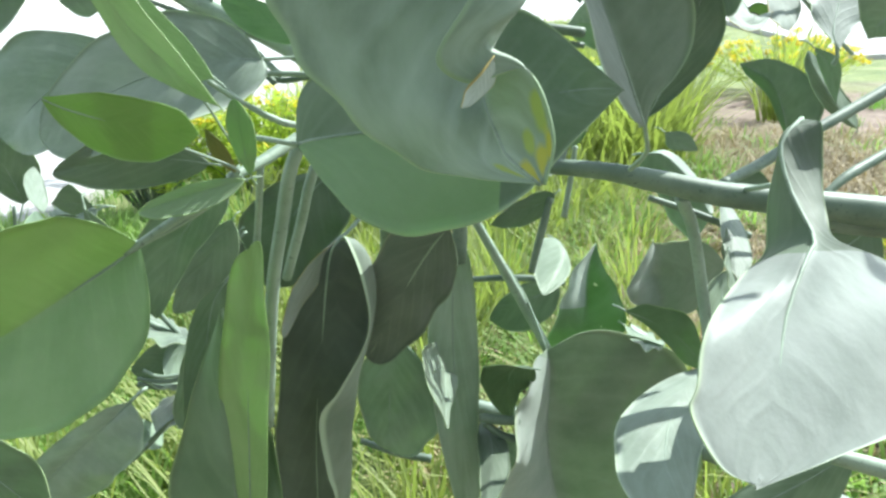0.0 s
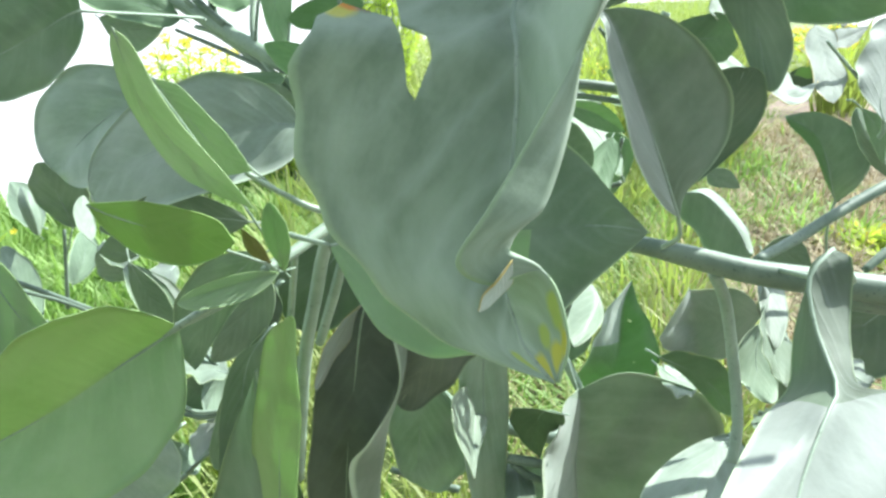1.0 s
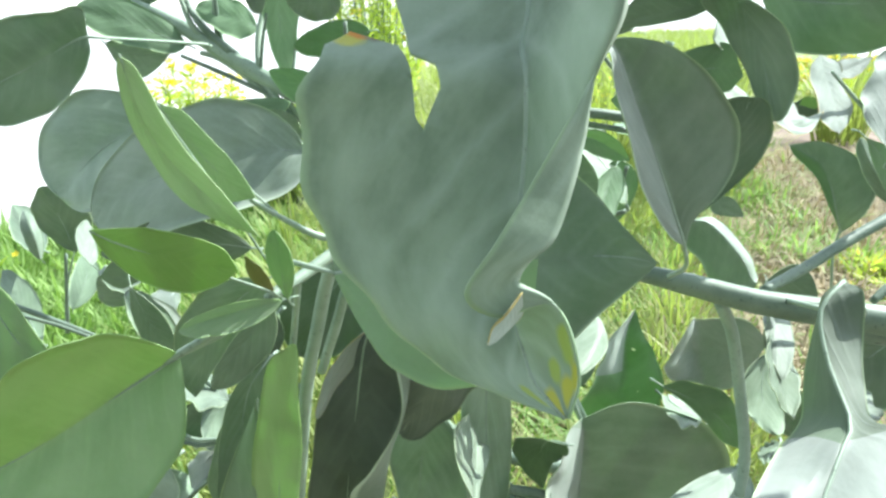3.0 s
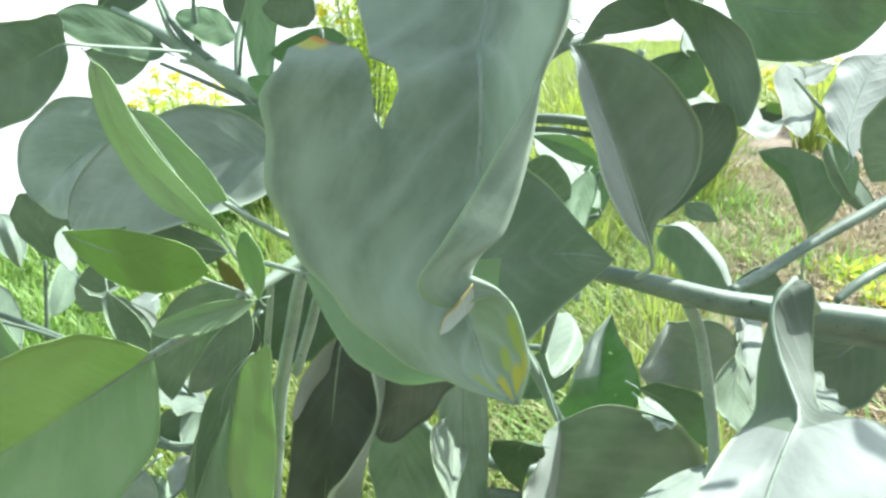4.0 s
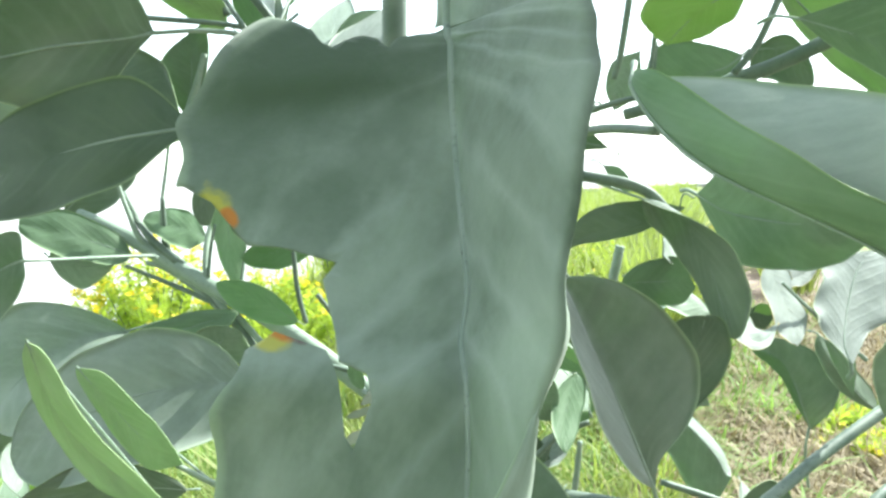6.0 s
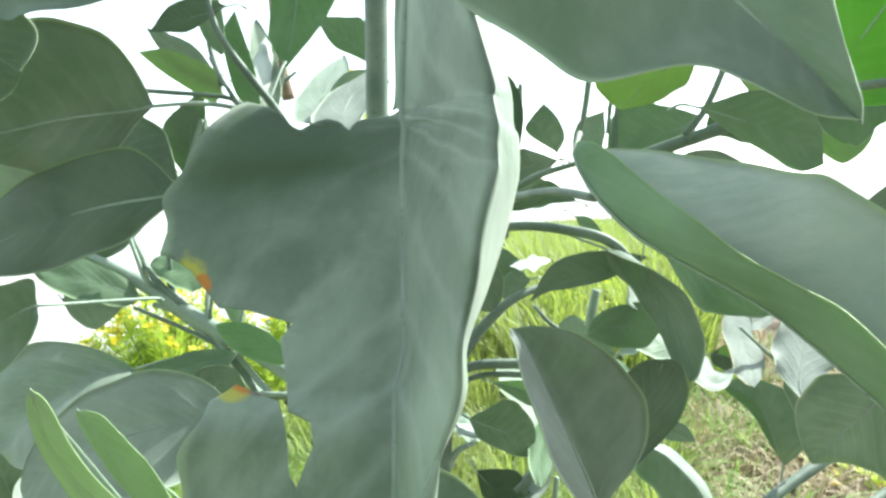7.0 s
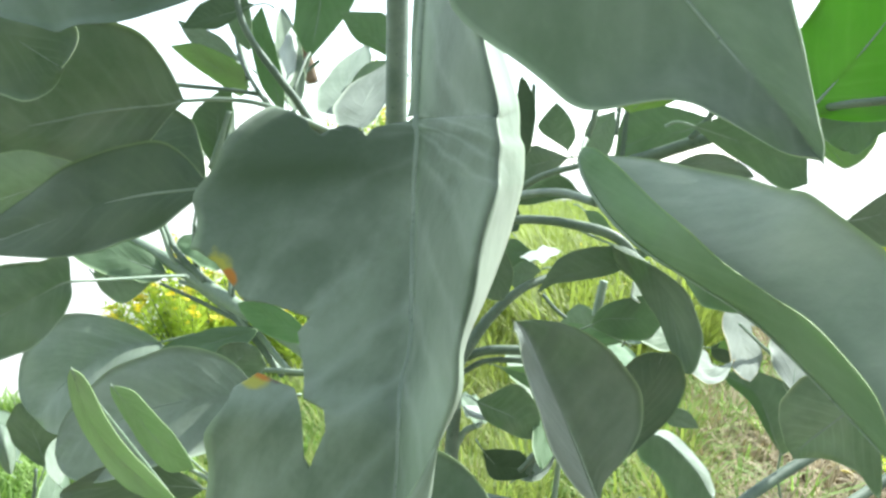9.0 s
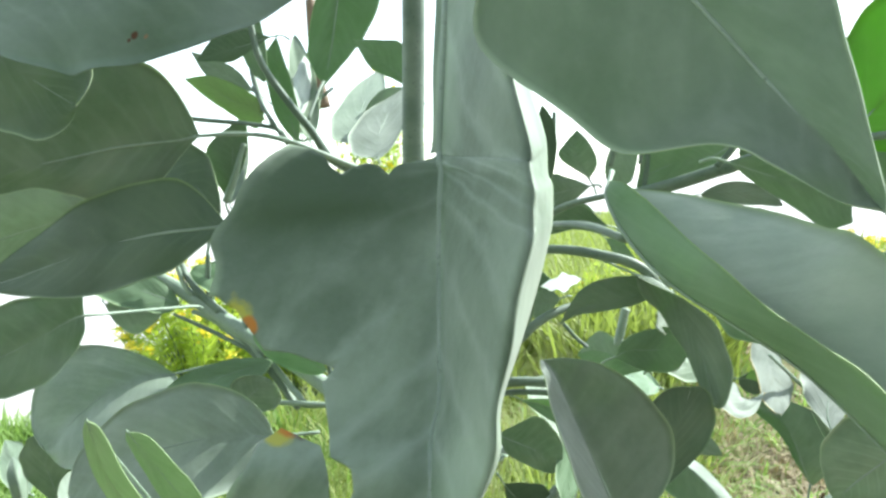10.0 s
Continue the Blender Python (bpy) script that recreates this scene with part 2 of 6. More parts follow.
SOIL = soil_material()
CONCRETE = plain("concrete", (0.34, 0.33, 0.32), (0.46, 0.45, 0.44), 1.2, 0.9, bump=0.004)
GRASS = plain("grass_blades", (0.07, 0.17, 0.03), (0.19, 0.31, 0.07), 2.0, 0.6, (0.22, 0.46, 0.06), 0.4)
TALLGRASS = plain("tall_grass_blades", (0.13, 0.19, 0.045), (0.38, 0.40, 0.15), 14.0, 0.6, (0.36, 0.46, 0.08), 0.4)
STRAW = plain("straw", (0.34, 0.27, 0.15), (0.52, 0.44, 0.28), 4.0, 0.8, (0.5, 0.42, 0.2), 0.2)
LITTER = plain("dead_stalks", (0.09, 0.06, 0.04), (0.58, 0.50, 0.33), 30.0, 0.8, (0.5, 0.42, 0.2), 0.15)
NEEDLES = plain("needle_foliage", (0.26, 0.36, 0.06), (0.42, 0.52, 0.10), 4.0, 0.6, (0.52, 0.66, 0.08), 0.55)
WEEDS = plain("weed_blades", (0.15, 0.26, 0.06), (0.30, 0.42, 0.13), 3.0, 0.6, (0.32, 0.50, 0.10), 0.4)
PETALS = plain("yellow_petals", (0.62, 0.50, 0.02), (0.80, 0.70, 0.06), 6.0, 0.6, (0.8, 0.66, 0.04), 0.35)
MULCH = plain("mulch", (0.22, 0.15, 0.13), (0.46, 0.36, 0.32), 8.0, 0.9)


# -- building helpers --
def mesh_object(name, verts, faces, material, parent=None, smooth=True, label="", uvs=None):
    me = bpy.data.meshes.new(name)
    me.from_pydata(verts, [], faces)
    me.materials.append(material)
    if smooth:
        me.polygons.foreach_set("use_smooth", [True] * len(me.polygons))
    if uvs is not None:
        layer = me.uv_layers.new(name="UVMap")
        for loop in me.loops:
            layer.data[loop.index].uv = uvs[loop.vertex_index]
    me.update()
    ob = new(name, me)
    if parent is not None:
        ob.parent = parent
    if label:
        ob["label"] = label
    return ob


def smooth_line(points, steps):
    """Catmull-Rom through points (any length of tuple)."""
    P = np.array(points, float)
    P = np.vstack([2 * P[0] - P[1], P, 2 * P[-1] - P[-2]])
    out = []
    for i in range(1, len(P) - 2):
        for k in range(steps):
            s = k / steps
            a, b, c, d = P[i - 1:i + 3]
            out.append(0.5 * (2 * b + (c - a) * s + (2 * a - 5 * b + 4 * c - d) * s * s + (3 * b - a - 3 * c + d) * s ** 3))
    out.append(P[-2])
    return np.array(out)


def tube(name, line, material, parent, sides=10, label=""):
    """A tapered tube along rows of x, y, z, radius."""
    verts, faces = [], []
    n = len(line)
    up = Vector((0.13, 0.21, 0.97))
    for i, row in enumerate(line):
        a, b = Vector(line[max(i - 1, 0)][:3]), Vector(line[min(i + 1, n - 1)][:3])
        d = (b - a).normalized()
        x = d.cross(up)
        x = x.normalized() if x.length > 0.1 else d.cross(Vector((1, 0, 0))).normalized()
        y = d.cross(x)
        for k in range(sides):
            w = 2 * math.pi * k / sides
            verts.append(Vector(row[:3]) + (x * math.cos(w) + y * math.sin(w)) * row[3])
    for i in range(n - 1):
        for k in range(sides):
            faces.append((i * sides + k, i * sides + (k + 1) % sides, (i + 1) * sides + (k + 1) % sides, (i + 1) * sides + k))
    faces.append(tuple(range(sides))[::-1])
    faces.append(tuple(range((n - 1) * sides, n * sides)))
    return mesh_object(name, verts, faces, material, parent, label=label)


def sheet(name, grid, material, parent, thick=0.0005, label=""):
    """A thin closed sheet from a grid of points: rows along, columns across; with UV."""
    R, C = len(grid), len(grid[0])
    G = np.array(grid, float)
    du = np.gradient(G, axis=0)
    dv = np.gradient(G, axis=1)
    N = np.cross(du, dv)
    N /= np.maximum(np.linalg.norm(N, axis=2, keepdims=True), 1e-12)
    verts = [tuple(p) for p in (G + N * thick * 0.5).reshape(-1, 3)] + [tuple(p) for p in (G - N * thick * 0.5).reshape(-1, 3)]
    uvs = [(i / (R - 1), j / (C - 1)) for i in range(R) for j in range(C)] * 2
    faces, n = [], R * C
    for i in range(R - 1):
        for j in range(C - 1):
            a, b, c, d = i * C + j, i * C + j + 1, (i + 1) * C + j + 1, (i + 1) * C + j
            faces += [(a, d, c, b), (n + a, n + b, n + c, n + d)]
    rim = [i * C for i in range(R)] + [(R - 1) * C + j for j in range(1, C)] + [i * C + C - 1 for i in range(R - 2, -1, -1)] + list(range(C - 2, 0, -1))
    for a, b in zip(rim, rim[1:] + rim[:1]):
        faces.append((a, b, n + b, n + a))
    return mesh_object(name, verts, faces, material, parent, label=label, uvs=uvs)


shrub = tagged(new("shrub"), "large blue-green glaucous shrub with broad waxy leaves, some chewed", "shrub")
shrub.location = (0.62, 0.62, 0.0)
shrub_base = Vector(shrub.location)


def settle(ob):
    """Keep the part where it is in the world under its moved parent."""
    ob.matrix_parent_inverse = Matrix.Translation(-shrub_base)
    return ob


def leaf(base, mid, tip, left, right, kind="grey", widest=0.42, blunt=0.55, wave=0.018, stalk=None, cup=0.10, lblunt=None, other=None):
    """One leaf: its midrib runs base-mid-tip, its blade reaches out to left and right where it is widest."""
    b, m, t = (np.array(p) for p in (base, mid, tip))
    ctrl = 2 * m - (b + t) / 2
    spine = lambda u: (1 - u) ** 2 * b + 2 * u * (1 - u) * ctrl + u * u * t
    L, R = np.array(left) - spine(widest), np.array(right) - spine(widest)
    pb = blunt * (1 - widest) / widest
    top = widest ** blunt * (1 - widest) ** pb
    lb = lblunt or blunt
    lpb = lb * (1 - widest) / widest
    ltop = widest ** lb * (1 - widest) ** lpb
    rows, cols = 26, 13
    n = np.cross(t - b, R - L)
    n /= np.linalg.norm(n) + 1e-9
    size = (np.linalg.norm(L) + np.linalg.norm(R)) / 2
    ph = random.uniform(0, 6.28)
    turns = random.uniform(2.2, 3.6)
    grid = []
    for i in range(rows):
        u = (1 - math.cos(math.pi * i / (rows - 1))) / 2
        w = max(u, 1e-4) ** blunt * max(1 - u, 1e-4) ** pb / top
        wl = max(u, 1e-4) ** lb * max(1 - u, 1e-4) ** lpb / ltop
        rag = 1 + 0.045 * math.sin(8 * u + ph) + 0.022 * math.sin(19 * u + 2 * ph)
        w, wl = max(w * rag, 0.012), max(wl * rag, 0.012)
        row = []
        for j in range(cols):
            v = -1 + 2 * j / (cols - 1)
            side = L if v < 0 else R
            p = spine(u) + side * abs(v) * (wl if v < 0 else w)
            rip = math.sin(turns * 6.28 * u + ph + (2.0 if v < 0 else 0.0))
            p = p + n * size * (wave * rip * v * v * 2.0 + cup * (abs(v) - v * v) * w + 0.012 * math.sin(9 * u + 5 * v + ph))
            row.append(p)
        grid.append(row)
    blade = settle(sheet("leaf", grid, LEAF[kind], shrub, label=LEAF_LABEL.get(kind, "")))
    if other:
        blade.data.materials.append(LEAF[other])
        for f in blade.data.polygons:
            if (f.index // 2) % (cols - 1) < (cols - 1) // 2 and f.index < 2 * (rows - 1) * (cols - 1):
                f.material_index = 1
    r = max(min(0.0008, size * 0.026), 0.0003)
    along = [(*(spine(u)), r * (0.95 - 0.8 * u)) for u in np.linspace(0.0, 0.97, 12)]
    settle_child(tube("midrib", along, STEM["rib"], blade, 6))
    d = (b - spine(0.08)) / (np.linalg.norm(b - spine(0.08)) + 1e-9)
    if stalk is None:
        way = [b + d * 0.003 + np.array((0, 0.002, 0)), b + d * 0.005 + np.array((0, 0.005, -0.001))]
    else:
        way = [np.array(p) for p in stalk]
    pts = [(*(spine(0.03)), r * 1.1), *((*p, r * (1.25 + 0.25 * i)) for i, p in enumerate(way))]
    settle_child(tube("petiole", smooth_line(pts, 6), STEM["rib"], blade, 8))
    return blade


def blade(kind, rows, cup=0.06, wave=0.02, stalk=None, other=None, roll=None, wing=None, cap=None, bare=False, label=""):
    """A leaf lofted along its midrib. rows, from base to tip: the midrib, the ways to both margins and, where a margin is rolled over, the way to its rim."""
    rolled = any(len(r) > 3 for r in rows)
    flat = [(*r[0], *(r[1] if len(r) > 1 else (0.0, 0.0, 0.0004)), *(r[2] if len(r) > 2 else (0.0, 0.0, -0.0004)), *(r[3] if len(r) > 3 else r[2] if len(r) > 2 else (0.0, 0.0, -0.0005))) for r in rows]
    line = smooth_line(flat, 7)
    count = len(line)
    size = np.linalg.norm(line[count // 2][3:6]) + np.linalg.norm(line[count // 2][6:9])
    ph, turns = random.uniform(0, 6.28), random.uniform(2.5, 4.0)
    half = 9
    grid = []
    for i, q in enumerate(line):
        u = i / (count - 1)
        a, b = line[max(i - 1, 0)][:3], line[min(i + 1, count - 1)][:3]
        n = np.cross(b - a, q[6:9] - q[3:6])
        n = n / (np.linalg.norm(n) + 1e-9)
        if n[1] > 0:
            n = -n
        env = math.sin(math.pi * min(max(u, 0.0), 1.0))
        row = []
        for j in range(2 * half + 1):
            v = j / half - 1
            side, far = (q[3:6], -v) if v < 0 else (q[6:9], v)
            rag = 1 + (0.012 * math.sin(17 * u + ph) + 0.01 * math.sin(41 * u + 2 * ph)) * far * far
            rip = math.sin(turns * 6.28 * u + ph + (2.0 if v < 0 else 0.0))
            vein = 0.004 * math.sin(60 * u - 14 * far) * far * (1 - far)
            row.append(q[:3] + side * far * rag + n * size * env * (cup * (far - far * far) + wave * rip * far ** 3 + vein + 0.006 * math.sin(9 * u + 5 * v + ph)))
        if rolled:
            for k in range(1, 6):
                w = k / 5
                row.append(row[2 * half] * (1 - w) + (q[:3] + q[9:12]) * w + n * size * env * 0.10 * (w - w * w))
        grid.append(row)
    if rolled:
        G = np.array(grid)
        for _ in range(2):
            G[:, 2 * half - 2:2 * half + 3] = (G[:, 2 * half - 3:2 * half + 2] + G[:, 2 * half - 2:2 * half + 3] + G[:, 2 * half - 1:2 * half + 4]) / 3
        grid = [list(row) for row in G]
    ob = settle(sheet("leaf", grid, LEAF[kind], shrub, label=label or LEAF_LABEL.get(kind, "")))
    cols = len(grid[0]) - 1
    layer = ob.data.uv_layers[0].data
    for loop in ob.data.loops:
        k = loop.vertex_index % (count * (cols + 1))
        i, j = divmod(k, cols + 1)
        layer[loop.index].uv = (i / (count - 1), j / (2 * half) if not rolled else j / (2 * half) * 0.8 if j > half else j / (2 * half))
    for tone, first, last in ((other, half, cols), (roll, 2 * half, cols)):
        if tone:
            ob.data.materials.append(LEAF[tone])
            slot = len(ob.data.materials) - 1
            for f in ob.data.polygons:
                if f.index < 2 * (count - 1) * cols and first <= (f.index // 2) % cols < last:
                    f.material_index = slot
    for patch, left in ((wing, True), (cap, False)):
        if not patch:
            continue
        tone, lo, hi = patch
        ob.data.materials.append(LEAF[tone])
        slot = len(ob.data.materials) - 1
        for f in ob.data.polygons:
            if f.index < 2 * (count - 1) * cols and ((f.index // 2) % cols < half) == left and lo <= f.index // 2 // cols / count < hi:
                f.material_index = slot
    if bare:
        return ob
    r = max(min(0.0009, size * 0.02), 0.0004)
    along = [(*q[:3], r * (1.0 - 0.8 * i / (count - 1))) for i, q in enumerate(line)][::3]
    settle_child(tube("midrib", along, STEM["rib"], ob, 6))
    base = line[0][:3]
    d = base - line[4][:3]
    d = d / (np.linalg.norm(d) + 1e-9)
    way = [np.array(p) for p in stalk] if stalk else [base + d * 0.005 + np.array((0, 0.004, 0)), base + d * 0.008 + np.array((0, 0.010, -0.002))]
    settle_child(tube("petiole", smooth_line([(*line[1][:3], r * 1.1), *((*p, r * (1.3 + 0.25 * k)) for k, p in enumerate(way))], 6), STEM["rib"], ob, 8))
    return ob


def settle_child(ob):
    ob.matrix_parent_inverse = Matrix.Identity(4)
    return ob


def stem(name, *rows):
    tone = "green"
    if isinstance(rows[-1], str):
        tone, rows = rows[-1], rows[:-1]
    return settle(tube(name, smooth_line(rows, 8), STEM[tone], shrub, 12))


# -- ground --
def ground_height(x, y):
    return 0.03 * noise.noise(Vector((x * 0.7, y * 0.7, 3.1))) + 0.012 * noise.noise(Vector((x * 4, y * 4, 7.7)))


xs = np.concatenate([[-2000, -400, -100, -30, -12], np.linspace(-6, 6, 90), [12, 30, 100, 400, 2000]])
ys = np.concatenate([[-2000, -400, -100, -30, -8], np.linspace(-3, 9, 90), [14, 30, 100, 400, 2000]])
verts = [(x, y, ground_height(x, y) if abs(x) < 6.1 and -3.1 < y < 9.1 else -0.02) for y in ys for x in xs]
nx = len(xs)
faces = [(j * nx + i, j * nx + i + 1, (j + 1) * nx + i + 1, (j + 1) * nx + i) for j in range(len(ys) - 1) for i in range(nx - 1)]
ground = tagged(mesh_object("ground", verts, faces, SOIL), "pinkish brown bare soil with dry litter", "ground", kind="structure")


def slab(name, outline, z0, z1, material):
    n = len(outline)
    verts = [(x, y, z0) for x, y in outline] + [(x, y, z1) for x, y in outline]
    faces = [tuple(range(n, 2 * n)), tuple(range(n))[::-1]] + [(i, (i + 1) % n, n + (i + 1) % n, n + i) for i in range(n)]
    return mesh_object(name, verts, faces, material, smooth=False)


tagged(slab("pavement", [(-14, 0.6), (-1.75, 2.9), (-1.75, 3.7), (-1.2, 4.2), (-1.4, 9), (-1.0, 20), (6.0, 20), (4.2, 8.5), (60, 10), (1900, 160), (1900, 1950), (-1900, 1950), (-1900, 0.6)], -0.1, 0.06, CONCRETE),
       "sunlit pale concrete paving with a low kerb", "pavement", kind="structure")


# unseen wall added behind the camera to hold back sky light from there
tagged(slab("shade_wall", [(-6, -1.3), (6, -1.3), (6, -1.05), (-6, -1.05)], -0.1, 2.7, plain("shade_wall_coat", (0.15, 0.16, 0.15), (0.21, 0.22, 0.205), 3.0, 0.9, bump=0.004)),
       "plain grey wall, unseen, added to cut light from behind the camera", "wall", kind="structure")


# -- the shrub: the large chewed leaf near the lens --
SECTIONS = []


def section(spine, left, ridge, edge):
    """A cross-section of the blade: its midrib, then the ways to the left margin, the right-hand ridge and the margin rolled over it."""
    SECTIONS.append((*spine, *left, *ridge, *edge))


section((0.0370, 0.3300, 1.0620), (-0.0050, 0.0050, 0.0010), (0.0230, -0.0600, -0.0180), (0.0290, -0.0200, -0.0080))
section((0.0360, 0.3150, 1.0270), (-0.0050, 0.0050, 0.0010), (0.0270, -0.0750, -0.0130), (0.0320, -0.0150, -0.0050))
section((0.0350, 0.3010, 0.9950), (-0.0040, 0.0040, 0.0000), (0.0330, -0.0790, -0.0050), (0.0385, -0.0110, 0.0040))
section((0.0350, 0.2990, 0.9910), (-0.0090, 0.0020, 0.0010), (0.0325, -0.0810, -0.0060), (0.0395, -0.0100, 0.0000))
section((0.0350, 0.2960, 0.9880), (-0.0220, 0.0040, 0.0060), (0.0330, -0.0810, -0.0070), (0.0395, -0.0090, -0.0050))
section((0.0360, 0.2940, 0.9860), (-0.0420, 0.0060, 0.0100), (0.0325, -0.0820, -0.0090), (0.0400, -0.0090, -0.0070))
section((0.0360, 0.2910, 0.9820), (-0.0620, 0.0070, 0.0160), (0.0320, -0.0820, -0.0090), (0.0400, -0.0090, -0.0090))
section((0.0360, 0.2850, 0.9750), (-0.0770, -0.0010, 0.0030), (0.0320, -0.0790, -0.0060), (0.0395, -0.0070, -0.0080))
section((0.0360, 0.2790, 0.9660), (-0.0830, -0.0010, -0.0020), (0.0315, -0.0760, -0.0010), (0.0385, -0.0040, -0.0040))
section((0.0370, 0.2630, 0.9460), (-0.0800, -0.0010, 0.0030), (0.0265, -0.0660, 0.0060), (0.0325, -0.0030, 0.0000))
section((0.0380, 0.2490, 0.9300), (-0.0740, -0.0010, 0.0010), (0.0235, -0.0560, 0.0100), (0.0255, -0.0190, 0.0030))
section((0.0390, 0.2360, 0.9160), (-0.0690, -0.0010, 0.0010), (0.0190, -0.0460, 0.0110), (0.0195, -0.0360, 0.0080))
section((0.0370, 0.2260, 0.9060), (-0.0590, -0.0030, 0.0030), (0.0200, -0.0390, 0.0090), (0.0210, -0.0360, 0.0080))
section((0.0380, 0.2140, 0.8990), (-0.0550, -0.0040, 0.0040), (0.0140, -0.0270, 0.0020), (0.0130, -0.0260, 0.0010))
section((0.0380, 0.2070, 0.8850), (-0.0570, 0.0000, 0.0050), (0.0120, -0.0230, 0.0040), (0.0060, -0.0260, 0.0040))
section((0.0370, 0.2000, 0.8720), (-0.0540, 0.0030, 0.0000), (0.0100, -0.0220, 0.0060), (0.0000, -0.0250, 0.0060))
section((0.0360, 0.1940, 0.8610), (-0.0470, 0.0050, -0.0020), (0.0070, -0.0210, 0.0080), (-0.0050, -0.0240, 0.0080))
section((0.0350, 0.1870, 0.8510), (-0.0360, 0.0060, -0.0030), (0.0020, -0.0160, 0.0140), (-0.0100, -0.0190, 0.0080))
section((0.0360, 0.1810, 0.8460), (-0.0270, 0.0070, -0.0070), (0.0000, -0.0100, 0.0150), (-0.0040, -0.0130, 0.0080))
section((0.0380, 0.1770, 0.8410), (-0.0180, 0.0060, -0.0080), (0.0060, -0.0070, 0.0150), (0.0060, -0.0070, 0.0150))
section((0.0400, 0.1720, 0.8370), (-0.0090, 0.0040, -0.0050), (0.0090, -0.0040, 0.0050), (0.0090, -0.0060, 0.0060))
section((0.0460, 0.1640, 0.8330), (0.0000, 0.0000, 0.0000), (0.0010, 0.0000, 0.0000), (0.0010, 0.0000, 0.0000))
BITE = [(0.4381, -1.16), (0.4382, -0.976), (0.4497, -0.8868), (0.4632, -0.85), (0.4819, -0.786), (0.4846, -0.6634), (0.498, -0.464), (0.5119, -0.5234), (0.5632, -0.5054), (0.5977, -0.51), (0.6115, -0.4054), (0.634, -0.382), (0.6675, -0.4408), (0.658, -0.478), (0.626, -0.5134), (0.5845, -0.5534), (0.5736, -0.6506), (0.5628, -0.7446), (0.5855, -0.8766), (0.628, -0.9826), (0.655, -1.0086), (0.6618, -1.298)]
SCALLOPS = [(0.105, 0.0), (0.1066, 0.0), (0.1066, -0.2266), (0.2162, -0.2766), (0.2651, -0.288), (0.299, -0.2954), (0.2872, -0.378), (0.2865, -0.4486), (0.2968, -0.4974), (0.3066, -0.538), (0.302, -0.6068), (0.2918, -0.6888), (0.2845, -0.8106), (0.2816, -0.9448), (0.2816, -1.3), (0.105, -1.3)]


def inside(u, v, outline):
    hit = False
    for (a, b), (c, d) in zip(outline, outline[1:] + outline[:1]):
        if (b > v) != (d > v) and u < (c - a) * (v - b) / (d - b) + a:
            hit = not hit
    return hit


def chewed_leaf():
    """The blade is cut out flat, with the eaten bay, and then laid along its sections."""
    per = 7
    line = smooth_line(SECTIONS, per)
    last = len(line) - 1
    bm = bmesh.new()
    cols = [-1 + k / 14 for k in range(14)] + [k / 10 * 0.6 for k in range(10)] + [0.6 + k / 8 * 0.4 for k in range(9)]
    grid = [[bm.verts.new((i / last, v, 0)) for v in cols] for i in range(last + 1)]
    for i in range(last):
        for j in range(len(cols) - 1):
            bm.faces.new((grid[i][j], grid[i][j + 1], grid[i + 1][j + 1], grid[i + 1][j]))
    for hole, lo, hi, side in ((BITE, 0.4, 0.74, -0.3), (SCALLOPS, 0.09, 0.33, 0.0)):
        for (a, b), (c, d) in zip(hole, hole[1:] + hole[:1]):
            near = [f for f in bm.faces if lo < f.calc_center_median().x < hi and f.calc_center_median().y < side]
            geom = near + list({e for f in near for e in f.edges}) + list({v for f in near for v in f.verts})
            bmesh.ops.bisect_plane(bm, geom=geom, plane_co=(a, b, 0), plane_no=(d - b, a - c, 0), dist=1e-5)
        gone = [f for f in bm.faces if inside(f.calc_center_median().x, f.calc_center_median().y, hole)]
        bmesh.ops.delete(bm, geom=gone, context="FACES")
    layer = bm.loops.layers.uv.new("UVMap")
    for f in bm.faces:
        f.smooth = True
        for loop in f.loops:
            u, v = loop.vert.co.x, loop.vert.co.y
            loop[layer].uv = (u, 0.5 + 0.5 * v)
    for p in bm.verts:
        u, v = p.co.x, p.co.y
        x = min(max(u * last, 0), last - 1e-6)
        r = line[int(x)] * (1 - x % 1) + line[int(x) + 1] * (x % 1)
        s, L, G, E = r[:3], r[3:6], r[6:9], r[9:12]
        if v < 0:
            at, a = s - v * L, -v
        elif v < 0.6:
            at, a = s + v / 0.6 * G, v / 0.6
        else:
            at, a = s + G + (E - G) * (v - 0.6) / 0.4, 1.0
        puff = 0.004 * (a - a * a) * 2 * math.sin(math.pi * u) + 0.0012 * math.sin(30 * u + 3 * v) * a * (1 - a * 0.6) + 0.0006 * math.sin(75 * u + 9 * v) * a * (1 - a)
        if v < -0.8:
            at = at - L * 0.02 * math.sin(95 * u) * (-v - 0.8) / 0.2
        p.co = Vector(at) + Vector((0, -0.95, 0.3)) * puff
    me = bpy.data.meshes.new("leaf")
    bm.to_mesh(me)
    bm.free()
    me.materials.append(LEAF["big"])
    blade = new("leaf", me)
    blade.parent = shrub
    blade["label"] = "broad grey-green leaf with chewed margin and yellow tips"
    settle(blade)
    thick = blade.modifiers.new("thickness", "SOLIDIFY")
    thick.thickness, thick.offset = 0.0006, 0.0
    rib = [(*(row[:3] + np.array((0, -0.0002, 0))), 0.0020 * (1.05 - 0.85 * i / last)) for i, row in enumerate(line)][::3]
    settle_child(tube("midrib", rib, STEM["rib"], blade, 8))
    s = line[0][:3]
    settle_child(tube("petiole", smooth_line([(*s, 0.0022), (s[0] - 0.002, s[1] + 0.03, s[2] + 0.03, 0.0026), (s[0] - 0.03, s[1] + 0.12, s[2] + 0.04, 0.003)], 8), STEM["rib"], blade, 8))


chewed_leaf()

